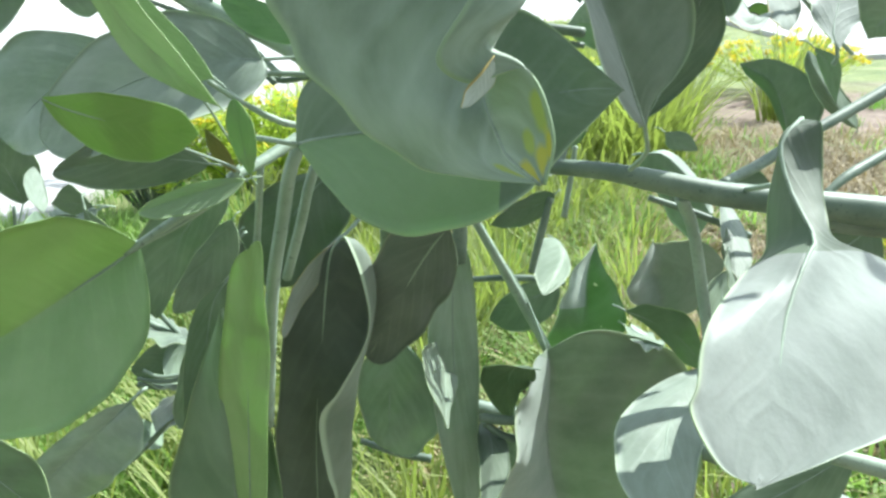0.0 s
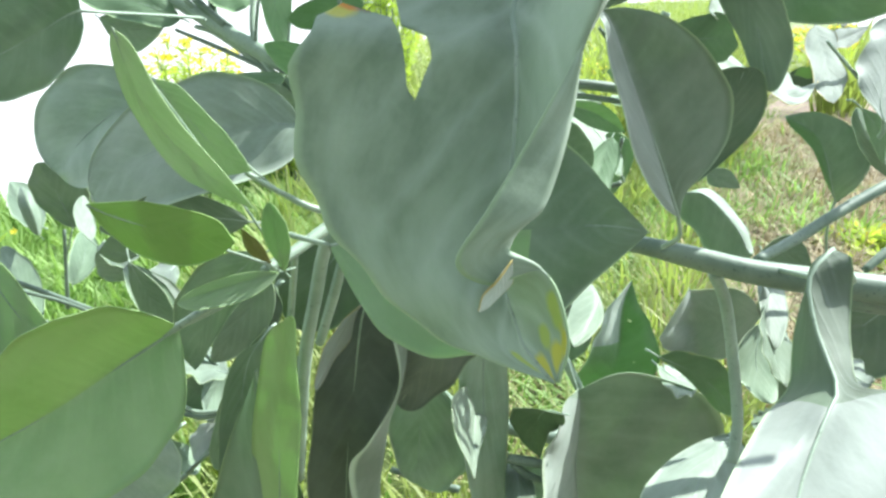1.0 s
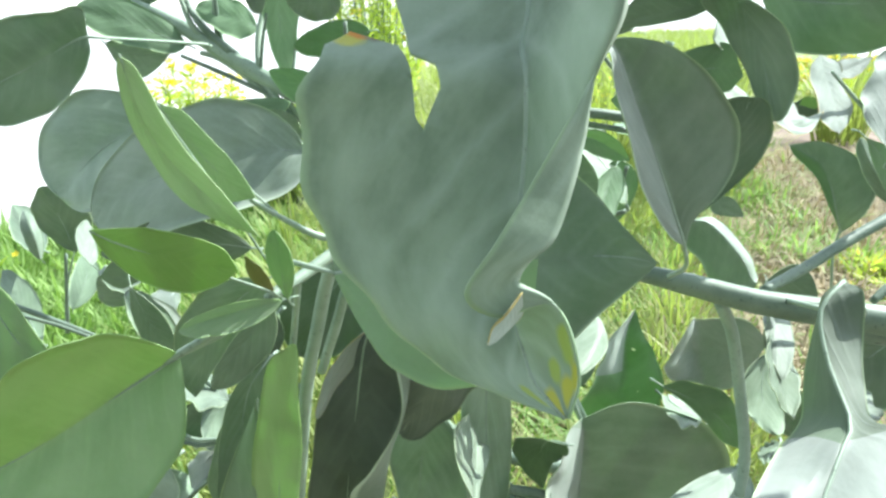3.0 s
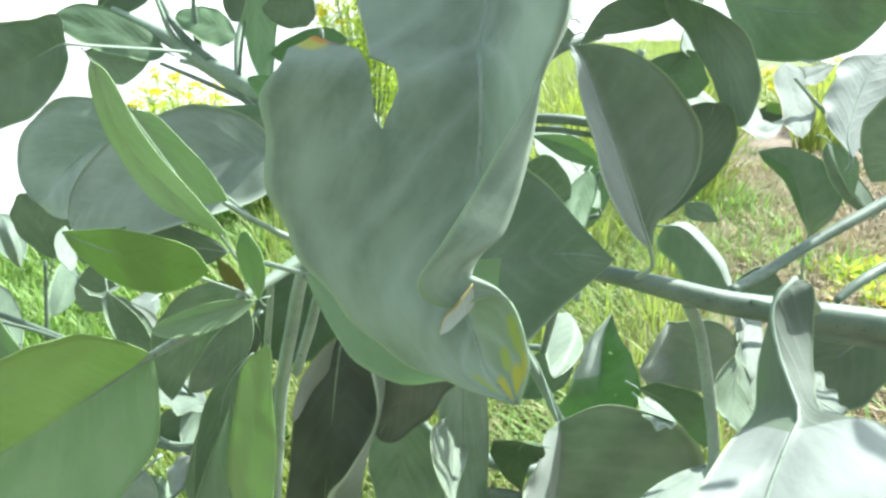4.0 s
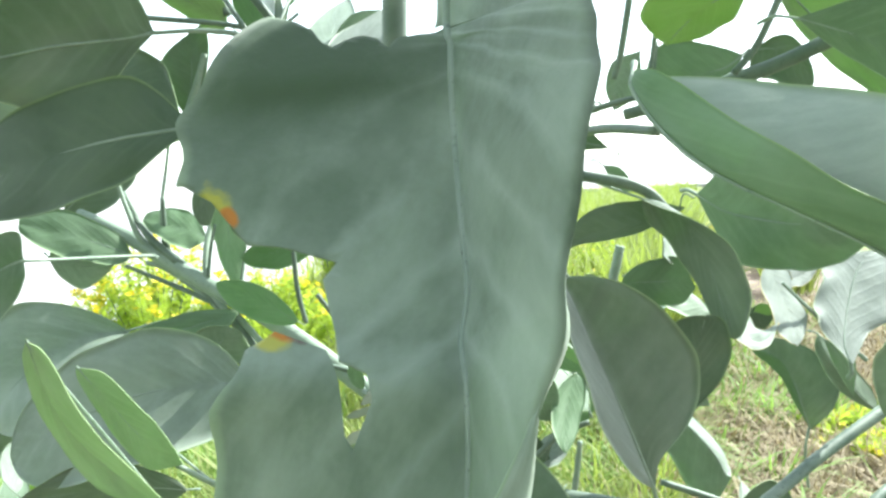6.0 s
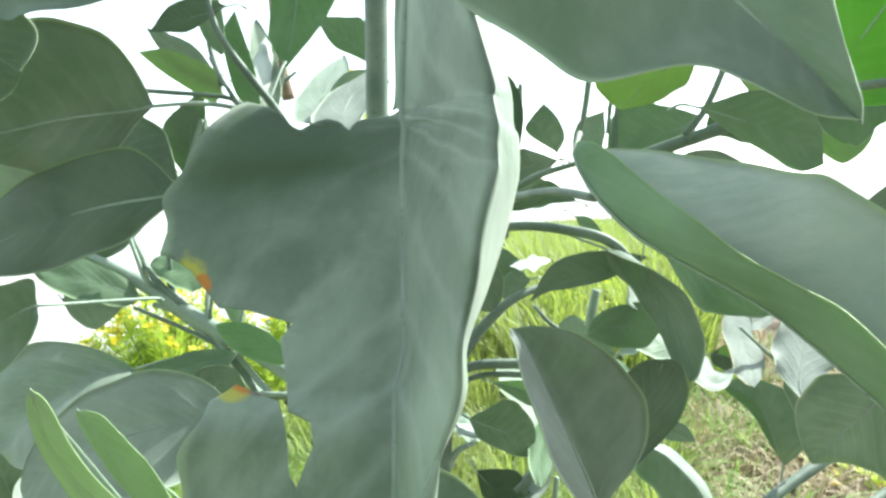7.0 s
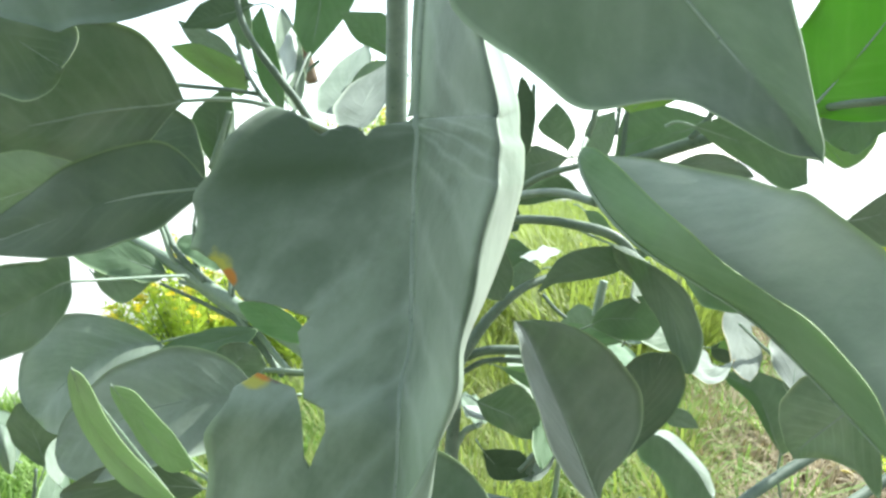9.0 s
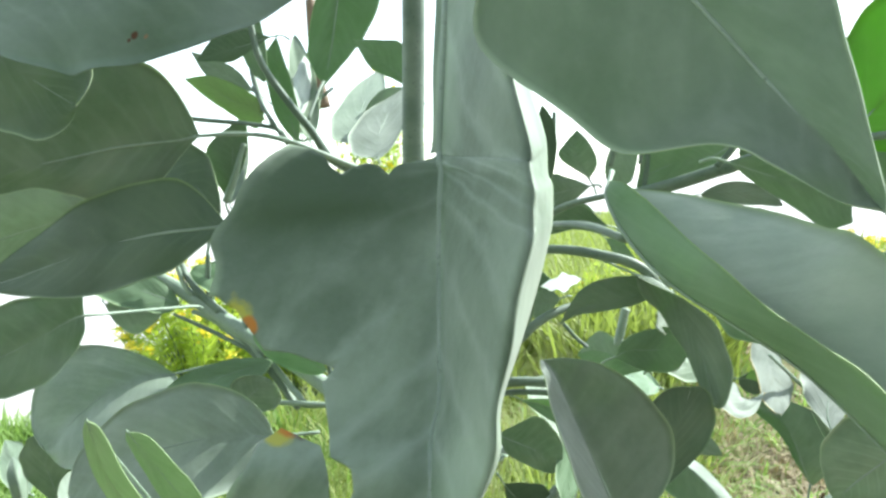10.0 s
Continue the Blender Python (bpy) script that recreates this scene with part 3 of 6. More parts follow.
# a small pale flap added as a sunlit patch under the rolled margin
blade("dead", [
    ((0.037, 0.169, 0.859),),
    ((0.035, 0.168, 0.857), (-0.001, -0.002, -0.001), (0.002, 0.002, -0.003)),
    ((0.033, 0.167, 0.853), (-0.002, -0.002, 0.000), (0.002, 0.002, -0.001)),
    ((0.031, 0.165, 0.850), (-0.001, -0.001, 0.000), (0.001, 0.001, 0.000)),
    ((0.030, 0.164, 0.850),)],
    wave=0.0, bare=True, label="pale flap added for a sunlit patch on the chewed leaf")

# -- stems of the shrub --
stem("branch", (0.040, 0.420, 0.783, 0.0042), (0.095, 0.400, 0.781, 0.0045), (0.123, 0.395, 0.776, 0.0057), (0.156, 0.390, 0.769, 0.0064), (0.194, 0.390, 0.763, 0.0073), (0.242, 0.390, 0.756, 0.0082), (0.297, 0.390, 0.748, 0.0091))
stem("branch", (0.162, 0.400, 0.771, 0.0026), (0.188, 0.420, 0.776, 0.0031), (0.218, 0.440, 0.786, 0.0032), (0.272, 0.470, 0.804, 0.0035), (0.346, 0.510, 0.831, 0.0040))
stem("branch", (0.226, 0.420, 0.758, 0.0021), (0.242, 0.430, 0.766, 0.0029), (0.273, 0.450, 0.774, 0.0031), (0.335, 0.480, 0.796, 0.0034))
stem("petiole", (0.140, 0.395, 0.766, 0.0035), (0.149, 0.400, 0.746, 0.0033), (0.156, 0.400, 0.712, 0.0032), (0.159, 0.390, 0.679, 0.0031), (0.155, 0.380, 0.660, 0.0028), "rib")
stem("branch", (-0.271, 0.630, 0.922, 0.0038), (-0.224, 0.610, 0.903, 0.0056), (-0.162, 0.585, 0.871, 0.0064), (-0.090, 0.555, 0.836, 0.0062), (-0.008, 0.520, 0.783, 0.0067), "rib")
stem("twig", (-0.173, 0.590, 0.879, 0.0039), (-0.204, 0.600, 0.904, 0.0030), (-0.225, 0.610, 0.937, 0.0023))
stem("twig", (-0.180, 0.590, 0.884, 0.0029), (-0.209, 0.600, 0.911, 0.0022), (-0.220, 0.610, 0.930, 0.0018))
stem("twig", (-0.190, 0.600, 0.892, 0.0020), (-0.191, 0.600, 0.911, 0.0017), (-0.191, 0.600, 0.932, 0.0017))
stem("twig", (-0.164, 0.585, 0.869, 0.0024), (-0.135, 0.570, 0.842, 0.0023), (-0.110, 0.560, 0.819, 0.0023), (-0.080, 0.550, 0.820, 0.0020))
stem("twig", (-0.139, 0.570, 0.851, 0.0028), (-0.118, 0.560, 0.826, 0.0027), (-0.108, 0.555, 0.816, 0.0023))
stem("branch", (-0.062, 0.290, 0.808, 0.0019), (-0.053, 0.305, 0.811, 0.0024), (-0.043, 0.320, 0.816, 0.0027), (-0.026, 0.340, 0.825, 0.0031), "rib")
stem("petiole", (-0.055, 0.310, 0.808, 0.0015), (-0.065, 0.330, 0.778, 0.0016), (-0.072, 0.340, 0.753, 0.0017), "rib")
stem("petiole", (-0.034, 0.337, 0.822, 0.0030), (-0.046, 0.330, 0.806, 0.0031), (-0.057, 0.340, 0.774, 0.0033), (-0.069, 0.350, 0.732, 0.0033), (-0.082, 0.360, 0.656, 0.0030), "rib")
stem("petiole", (-0.028, 0.340, 0.823, 0.0024), (-0.041, 0.340, 0.796, 0.0024), (-0.051, 0.350, 0.770, 0.0026), (-0.063, 0.360, 0.740, 0.0024), "rib")
stem("petiole", (-0.072, 0.310, 0.843, 0.0010), (-0.060, 0.315, 0.833, 0.0012), (-0.046, 0.320, 0.824, 0.0015), (-0.034, 0.332, 0.820, 0.0016), "rib")
stem("branch", (0.007, 0.460, 1.140, 0.0070), (0.003, 0.465, 1.053, 0.0068), (0.000, 0.468, 0.998, 0.0067), (-0.003, 0.480, 0.936, 0.0068), (-0.007, 0.500, 0.818, 0.0072))
stem("twig", (0.001, 0.455, 0.982, 0.0027), (-0.033, 0.420, 0.993, 0.0026), (-0.047, 0.410, 1.013, 0.0022), (-0.067, 0.400, 1.045, 0.0019), (-0.073, 0.400, 1.069, 0.0016))
stem("twig", (-0.053, 0.390, 1.006, 0.0012), (-0.062, 0.390, 1.013, 0.0012), (-0.103, 0.390, 1.019, 0.0013))
stem("twig", (-0.053, 0.390, 1.004, 0.0012), (-0.062, 0.390, 1.018, 0.0012), (-0.073, 0.400, 1.035, 0.0011))
stem("twig", (0.032, 0.480, 0.843, 0.0041), (0.052, 0.490, 0.871, 0.0037), (0.076, 0.500, 0.891, 0.0030), (0.105, 0.520, 0.899, 0.0024))
stem("twig", (0.032, 0.500, 0.842, 0.0027), (0.051, 0.500, 0.849, 0.0031), (0.078, 0.500, 0.849, 0.0033), (0.104, 0.505, 0.845, 0.0033))
stem("twig", (0.035, 0.500, 0.834, 0.0019), (0.051, 0.500, 0.842, 0.0019), (0.076, 0.500, 0.842, 0.0019), (0.104, 0.505, 0.837, 0.0019))
stem("twig", (0.030, 0.460, 0.942, 0.0031), (0.062, 0.442, 0.952, 0.0027), (0.080, 0.405, 0.957, 0.0023), (0.094, 0.360, 0.959, 0.0020), (0.106, 0.318, 0.956, 0.0018))
stem("twig", (0.026, 0.470, 0.938, 0.0028), (0.069, 0.440, 0.956, 0.0023), (0.087, 0.420, 0.966, 0.0019), (0.104, 0.400, 0.971, 0.0015), (0.122, 0.390, 0.974, 0.0013))
stem("twig", (0.031, 0.490, 0.934, 0.0033), (0.080, 0.470, 0.939, 0.0028), (0.112, 0.460, 0.935, 0.0031), (0.132, 0.455, 0.928, 0.0030), (0.145, 0.455, 0.914, 0.0024))
stem("branch", (0.122, 0.460, 0.969, 0.0031), (0.144, 0.450, 0.974, 0.0037), (0.167, 0.440, 0.981, 0.0037), (0.195, 0.430, 0.990, 0.0037), (0.231, 0.420, 1.007, 0.0040), (0.283, 0.420, 1.034, 0.0046))
stem("twig", (0.162, 0.440, 0.980, 0.0012), (0.175, 0.440, 0.988, 0.0013), (0.181, 0.440, 0.997, 0.0014))
stem("branch", (0.037, 0.500, 0.880, 0.0038), (0.032, 0.500, 0.838, 0.0043), (0.026, 0.500, 0.778, 0.0048), (0.020, 0.500, 0.696, 0.0056))
stem("twig", (-0.068, 0.550, 0.523, 0.0024), (-0.039, 0.550, 0.511, 0.0034), (-0.010, 0.550, 0.504, 0.0034))
stem("twig", (0.031, 0.500, 0.573, 0.0035), (0.045, 0.500, 0.571, 0.0039), (0.061, 0.500, 0.569, 0.0030))
stem("twig", (0.035, 0.500, 0.568, 0.0026), (0.047, 0.500, 0.558, 0.0031), (0.060, 0.500, 0.553, 0.0022))
stem("twig", (0.020, 0.600, 0.644, 0.0024), (0.058, 0.600, 0.645, 0.0028), (0.103, 0.600, 0.642, 0.0029))
stem("twig", (0.160, 0.550, 0.724, 0.0022), (0.197, 0.550, 0.710, 0.0026), (0.236, 0.550, 0.692, 0.0027))
stem("twig", (-0.195, 0.450, 0.638, 0.0012), (-0.178, 0.450, 0.635, 0.0016), (-0.162, 0.450, 0.638, 0.0012))
stem("twig", (-0.190, 0.440, 0.596, 0.0013), (-0.174, 0.440, 0.611, 0.0012), (-0.161, 0.440, 0.620, 0.0012))
stem("twig", (0.070, 0.500, 0.687, 0.0024), (0.077, 0.500, 0.716, 0.0027), (0.083, 0.500, 0.740, 0.0023))
stem("twig", (-0.339, 0.500, 0.718, 0.0019), (-0.303, 0.500, 0.704, 0.0021), (-0.266, 0.500, 0.689, 0.0016))
stem("twig", (0.072, 0.500, 0.765, 0.0018), (0.088, 0.500, 0.780, 0.0018), (0.105, 0.500, 0.786, 0.0016))
stem("twig", (0.166, 0.420, 0.984, 0.0018), (0.177, 0.420, 0.997, 0.0018), (0.189, 0.420, 1.022, 0.0018))
stem("twig", (0.127, 0.420, 0.987, 0.0011), (0.129, 0.420, 1.002, 0.0012), (0.132, 0.420, 1.017, 0.0012))
stem("twig", (-0.140, 0.800, 1.065, 0.0067), (-0.147, 0.800, 1.107, 0.0062), (-0.149, 0.800, 1.176, 0.0057), "dry")
stem("twig", (-0.141, 0.575, 0.851, 0.0017), (-0.183, 0.590, 0.867, 0.0018), (-0.223, 0.600, 0.882, 0.0014))
stem("twig", (-0.154, 0.580, 0.874, 0.0013), (-0.151, 0.580, 0.892, 0.0013), (-0.146, 0.580, 0.912, 0.0011))
stem("twig", (-0.133, 0.580, 0.854, 0.0013), (-0.133, 0.590, 0.869, 0.0013), (-0.132, 0.600, 0.889, 0.0011))
stem("twig", (-0.066, 0.500, 0.854, 0.0016), (-0.070, 0.500, 0.876, 0.0016), (-0.071, 0.500, 0.907, 0.0014))
stem("twig", (-0.060, 0.500, 0.829, 0.0014), (-0.046, 0.500, 0.825, 0.0016), (-0.034, 0.500, 0.821, 0.0014))
stem("twig", (-0.075, 0.420, 1.024, 0.0017), (-0.084, 0.430, 1.051, 0.0017), (-0.083, 0.440, 1.081, 0.0016))
stem("twig", (-0.073, 0.500, 1.026, 0.0010), (-0.070, 0.520, 1.047, 0.0010), (-0.069, 0.530, 1.054, 0.0010))
stem("twig", (0.115, 0.450, 0.987, 0.0015), (0.119, 0.450, 1.001, 0.0018), (0.124, 0.450, 1.029, 0.0019))
stem("twig", (-0.036, 0.400, 0.889, 0.0012), (-0.026, 0.400, 0.873, 0.0012), (-0.014, 0.380, 0.850, 0.0010), (-0.009, 0.370, 0.848, 0.0009))
stem("twig", (0.185, 0.345, 0.989, 0.0011), (0.198, 0.340, 0.991, 0.0012), (0.217, 0.335, 0.993, 0.0014), (0.247, 0.330, 0.995, 0.0016))
stem("twig", (-0.187, 0.600, 0.888, 0.0020), (-0.193, 0.600, 0.900, 0.0016), (-0.192, 0.600, 0.926, 0.0013), (-0.187, 0.600, 0.950, 0.0013), (-0.179, 0.600, 0.989, 0.0011), "rib")
stem("twig", (-0.190, 0.600, 0.884, 0.0025), (-0.210, 0.600, 0.902, 0.0023), (-0.218, 0.600, 0.923, 0.0018), (-0.224, 0.600, 0.948, 0.0016), (-0.225, 0.600, 0.984, 0.0014), "rib")
stem("twig", (-0.136, 0.570, 0.845, 0.0025), (-0.154, 0.580, 0.868, 0.0025), (-0.158, 0.590, 0.892, 0.0022), (-0.156, 0.600, 0.912, 0.0020), (-0.153, 0.600, 0.932, 0.0017), "rib")
stem("twig", (-0.141, 0.575, 0.846, 0.0025), (-0.162, 0.585, 0.862, 0.0024), (-0.190, 0.595, 0.879, 0.0022), (-0.207, 0.600, 0.884, 0.0018), "rib")
stem("petiole", (0.029, 0.570, 0.711, 0.0035), (0.048, 0.575, 0.673, 0.0038), (0.071, 0.585, 0.625, 0.0042), (0.092, 0.590, 0.579, 0.0039), "rib")
stem("twig", (-0.221, 0.500, 0.607, 0.0021), (-0.203, 0.500, 0.604, 0.0021), (-0.183, 0.500, 0.607, 0.0021), (-0.158, 0.500, 0.614, 0.0020))
stem("twig", (-0.213, 0.500, 0.693, 0.0018), (-0.202, 0.500, 0.675, 0.0018), (-0.188, 0.500, 0.652, 0.0018), (-0.173, 0.500, 0.637, 0.0018), (-0.153, 0.500, 0.619, 0.0020))
stem("twig", (-0.360, 0.600, 0.646, 0.0017), (-0.355, 0.600, 0.678, 0.0017), (-0.348, 0.600, 0.720, 0.0014))
stem("twig", (0.078, 0.520, 0.755, 0.0020), (0.085, 0.520, 0.771, 0.0018), (0.100, 0.520, 0.787, 0.0016), (0.107, 0.520, 0.811, 0.0014))
stem("branch", (-0.109, 0.292, 0.778, 0.0016), (-0.087, 0.293, 0.791, 0.0019), (-0.070, 0.294, 0.800, 0.0020), (-0.060, 0.296, 0.806, 0.0022), "rib")
stem("twig", (-0.221, 0.500, 0.666, 0.0022), (-0.199, 0.500, 0.653, 0.0022), (-0.174, 0.500, 0.639, 0.0020), "rib")
stem("twig", (-0.190, 0.450, 0.644, 0.0010), (-0.180, 0.450, 0.639, 0.0014), (-0.163, 0.450, 0.640, 0.0014), "rib")
stem("twig", (-0.173, 0.460, 0.611, 0.0014), (-0.193, 0.450, 0.590, 0.0018), (-0.213, 0.440, 0.575, 0.0020), "green")
stem("twig", (-0.287, 0.450, 0.728, 0.0012), (-0.264, 0.450, 0.722, 0.0013), (-0.243, 0.450, 0.714, 0.0012), "green")
stem("twig", (-0.091, 0.430, 1.008, 0.0016), (-0.097, 0.430, 0.991, 0.0020), (-0.104, 0.430, 0.975, 0.0022), "rib")
stem("twig", (-0.080, 0.600, 1.059, 0.0012), (-0.092, 0.600, 1.050, 0.0014), (-0.101, 0.600, 1.041, 0.0014), "green")
stem("twig", (0.135, 0.550, 0.888, 0.0030), (0.132, 0.550, 0.875, 0.0032), (0.129, 0.550, 0.862, 0.0032), "rib")
stem("twig", (0.135, 0.560, 0.853, 0.0022), (0.149, 0.560, 0.851, 0.0026), (0.170, 0.560, 0.856, 0.0026), "rib")
stem("twig", (0.091, 0.540, 0.880, 0.0014), (0.100, 0.540, 0.869, 0.0014), (0.107, 0.540, 0.863, 0.0014), "green")
stem("twig", (-0.134, 0.570, 0.850, 0.0024), (-0.116, 0.560, 0.833, 0.0024), (-0.102, 0.550, 0.822, 0.0022), "rib")
stem("twig", (-0.123, 0.540, 0.825, 0.0018), (-0.099, 0.540, 0.824, 0.0020), (-0.071, 0.540, 0.822, 0.0020), "rib")
stem("twig", (0.084, 0.440, 1.018, 0.0012), (0.083, 0.440, 0.999, 0.0014), (0.080, 0.440, 0.980, 0.0014), "green")
stem("twig", (0.028, 0.500, 0.778, 0.0022), (0.032, 0.500, 0.788, 0.0024), (0.037, 0.500, 0.794, 0.0022), (0.047, 0.500, 0.798, 0.0016), "rib")
stem("twig", (0.092, 0.500, 0.726, 0.0022), (0.096, 0.500, 0.751, 0.0020), (0.099, 0.500, 0.774, 0.0016), "rib")
stem("twig", (0.199, 0.345, 0.992, 0.0016), (0.205, 0.322, 0.993, 0.0017), (0.223, 0.315, 0.994, 0.0018), (0.271, 0.320, 0.998, 0.0020), "green")
stem("twig", (0.203, 0.455, 0.876, 0.0009), (0.220, 0.458, 0.859, 0.0011), (0.234, 0.462, 0.846, 0.0011), (0.253, 0.466, 0.829, 0.0012), "rib")
stem("twig", (0.139, 0.460, 1.006, 0.0014), (0.137, 0.460, 0.988, 0.0016), (0.135, 0.460, 0.972, 0.0016), "green")
stem("branch", (0.254, 0.430, 0.583, 0.0050), (0.273, 0.430, 0.577, 0.0060), (0.302, 0.430, 0.567, 0.0062), "rib")
# -- end of the stems --
# trunk and boughs that carry the stems, beside and behind the view
stem("trunk", (0.62, 0.62, -0.05, 0.026), (0.60, 0.60, 0.3, 0.022), (0.50, 0.50, 0.62, 0.014), (0.36, 0.42, 0.72, 0.0095), (0.20, 0.392, 0.756, 0.0075))
stem("bough", (0.60, 0.60, 0.28, 0.016), (0.30, 0.80, 0.34, 0.012), (-0.02, 0.74, 0.46, 0.008), (-0.035, 0.56, 0.70, 0.006), (0.01, 0.50, 0.86, 0.006))
stem("bough", (0.60, 0.60, 0.3, 0.018), (0.66, 0.56, 0.7, 0.012), (0.56, 0.46, 1.0, 0.008), (0.40, 0.42, 1.09, 0.005))

# -- leaves of the shrub --
# lighter wing colour paints the part of this leaf lying outside the shadows
blade("grey", [
    ((-0.033, 0.283, 0.821),),
    ((-0.024, 0.278, 0.824), (0.008, -0.023, -0.014), (-0.006, 0.012, 0.018)),
    ((0.001, 0.270, 0.828), (-0.003, -0.030, -0.025), (-0.009, 0.020, 0.026)),
    ((0.024, 0.262, 0.833), (-0.005, -0.027, -0.033), (-0.005, 0.023, 0.030)),
    ((0.043, 0.255, 0.837), (-0.003, -0.020, -0.031), (-0.002, 0.020, 0.030)),
    ((0.058, 0.247, 0.841), (-0.002, -0.011, -0.019), (-0.002, 0.015, 0.021)),
    ((0.069, 0.240, 0.843), (-0.001, -0.004, -0.010), (-0.004, 0.008, 0.011)),
    ((0.077, 0.235, 0.843),)],
    cup=0.05, wing=("young", 0.0, 0.55), label="broad green leaf behind the chewed one", stalk=((-0.053, 0.290, 0.824),))
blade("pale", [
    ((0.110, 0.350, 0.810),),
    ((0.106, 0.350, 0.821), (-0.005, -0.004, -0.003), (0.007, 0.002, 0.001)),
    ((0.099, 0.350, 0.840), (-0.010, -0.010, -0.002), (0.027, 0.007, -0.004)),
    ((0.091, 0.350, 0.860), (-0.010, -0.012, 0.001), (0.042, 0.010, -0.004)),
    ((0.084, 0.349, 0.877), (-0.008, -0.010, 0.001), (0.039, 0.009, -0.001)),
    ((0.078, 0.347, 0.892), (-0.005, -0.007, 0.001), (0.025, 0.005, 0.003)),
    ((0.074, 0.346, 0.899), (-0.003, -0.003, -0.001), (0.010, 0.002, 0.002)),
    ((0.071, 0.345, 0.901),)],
    cup=0.05, wave=0.01, wing=("whitened", 0.0, 1.0), label="two-toned folded leaf with a pale half", stalk=((0.113, 0.360, 0.798), (0.111, 0.385, 0.784)))
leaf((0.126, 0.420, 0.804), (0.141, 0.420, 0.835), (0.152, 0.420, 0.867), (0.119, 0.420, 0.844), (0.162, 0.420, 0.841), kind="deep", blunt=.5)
leaf((0.129, 0.450, 0.924), (0.152, 0.440, 0.907), (0.165, 0.425, 0.855), (0.148, 0.450, 0.892), (0.165, 0.420, 0.900), widest=.45, blunt=.42, wave=.01, stalk=((0.118, 0.460, 0.929), (0.101, 0.480, 0.937),))
leaf((0.179, 0.500, 0.852), (0.163, 0.500, 0.860), (0.141, 0.500, 0.867), (0.161, 0.510, 0.868), (0.159, 0.490, 0.853), kind="fresh")
blade("pale", [
    ((0.164, 0.475, 0.924),),
    ((0.175, 0.460, 0.915), (-0.004, -0.013, 0.025), (0.003, 0.007, -0.022)),
    ((0.185, 0.440, 0.912), (-0.005, -0.015, 0.033), (0.002, 0.007, -0.026)),
    ((0.195, 0.420, 0.911), (-0.006, -0.015, 0.034), (0.003, 0.007, -0.024)),
    ((0.205, 0.405, 0.913), (-0.005, -0.013, 0.027), (0.005, 0.007, -0.022)),
    ((0.214, 0.395, 0.915), (-0.002, -0.007, 0.014), (0.003, 0.005, -0.014)),
    ((0.223, 0.390, 0.916),)],
    cup=0.05, wave=0.03)
blade("dead", [
    ((0.206, 0.482, 0.883),),
    ((0.206, 0.473, 0.874), (-0.008, 0.000, 0.003), (0.010, 0.008, 0.004)),
    ((0.207, 0.464, 0.865), (-0.011, -0.005, 0.000), (0.009, 0.006, 0.002)),
    ((0.207, 0.454, 0.856), (-0.010, -0.007, -0.002), (0.010, 0.004, 0.000)),
    ((0.206, 0.446, 0.850), (-0.007, -0.005, -0.002), (0.006, 0.002, -0.001)),
    ((0.205, 0.441, 0.845),)],
    wave=0.05, bare=True)
blade("dead", [
    ((0.174, 0.449, 0.864),),
    ((0.175, 0.443, 0.858), (-0.005, -0.002, 0.000), (0.008, 0.007, 0.003)),
    ((0.177, 0.437, 0.853), (-0.006, -0.004, -0.001), (0.007, 0.007, 0.003)),
    ((0.182, 0.435, 0.849), (-0.004, -0.005, -0.002), (0.005, 0.007, 0.005)),
    ((0.190, 0.440, 0.850), (-0.001, -0.004, -0.003), (0.002, 0.005, 0.004)),
    ((0.200, 0.451, 0.856),)],
    wave=0.03, bare=True)

blade("dead", [
    ((0.208, 0.474, 0.874),),
    ((0.218, 0.478, 0.874), (0.000, 0.005, 0.006), (-0.001, -0.005, -0.004)),
    ((0.229, 0.485, 0.877), (0.001, 0.003, 0.003), (-0.001, -0.005, -0.005)),
    ((0.238, 0.491, 0.880),)],
    wave=0.04, bare=True)

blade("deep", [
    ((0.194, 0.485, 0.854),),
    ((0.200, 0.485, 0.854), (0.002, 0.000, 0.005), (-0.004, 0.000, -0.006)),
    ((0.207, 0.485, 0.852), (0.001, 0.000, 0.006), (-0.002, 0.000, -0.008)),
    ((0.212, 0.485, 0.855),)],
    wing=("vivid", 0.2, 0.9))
# the light tone holds this leaf's sunlit look
blade("whitened", [
    ((0.232, 0.439, 0.834),),
    ((0.232, 0.448, 0.844), (-0.011, 0.002, 0.008), (0.018, 0.009, 0.003)),
    ((0.240, 0.462, 0.858), (-0.019, -0.005, 0.004), (0.029, 0.006, -0.006)),
    ((0.251, 0.477, 0.873), (-0.021, -0.007, 0.001), (0.026, 0.003, -0.008)),
    ((0.261, 0.487, 0.882), (-0.022, -0.006, 0.002), (0.027, 0.007, -0.004)),
    ((0.269, 0.493, 0.886),)],
    wave=0.03, label="pale crumpled leaf with sunlight put into its colour and a torn margin")
blade("fresh", [
    ((0.250, 0.510, 0.830),),
    ((0.259, 0.510, 0.820), (0.005, 0.000, 0.004), (-0.004, 0.000, -0.004)),
    ((0.265, 0.510, 0.808), (0.004, 0.000, 0.005), (-0.003, 0.000, -0.005)),
    ((0.268, 0.510, 0.794),)],
    wave=0.01)
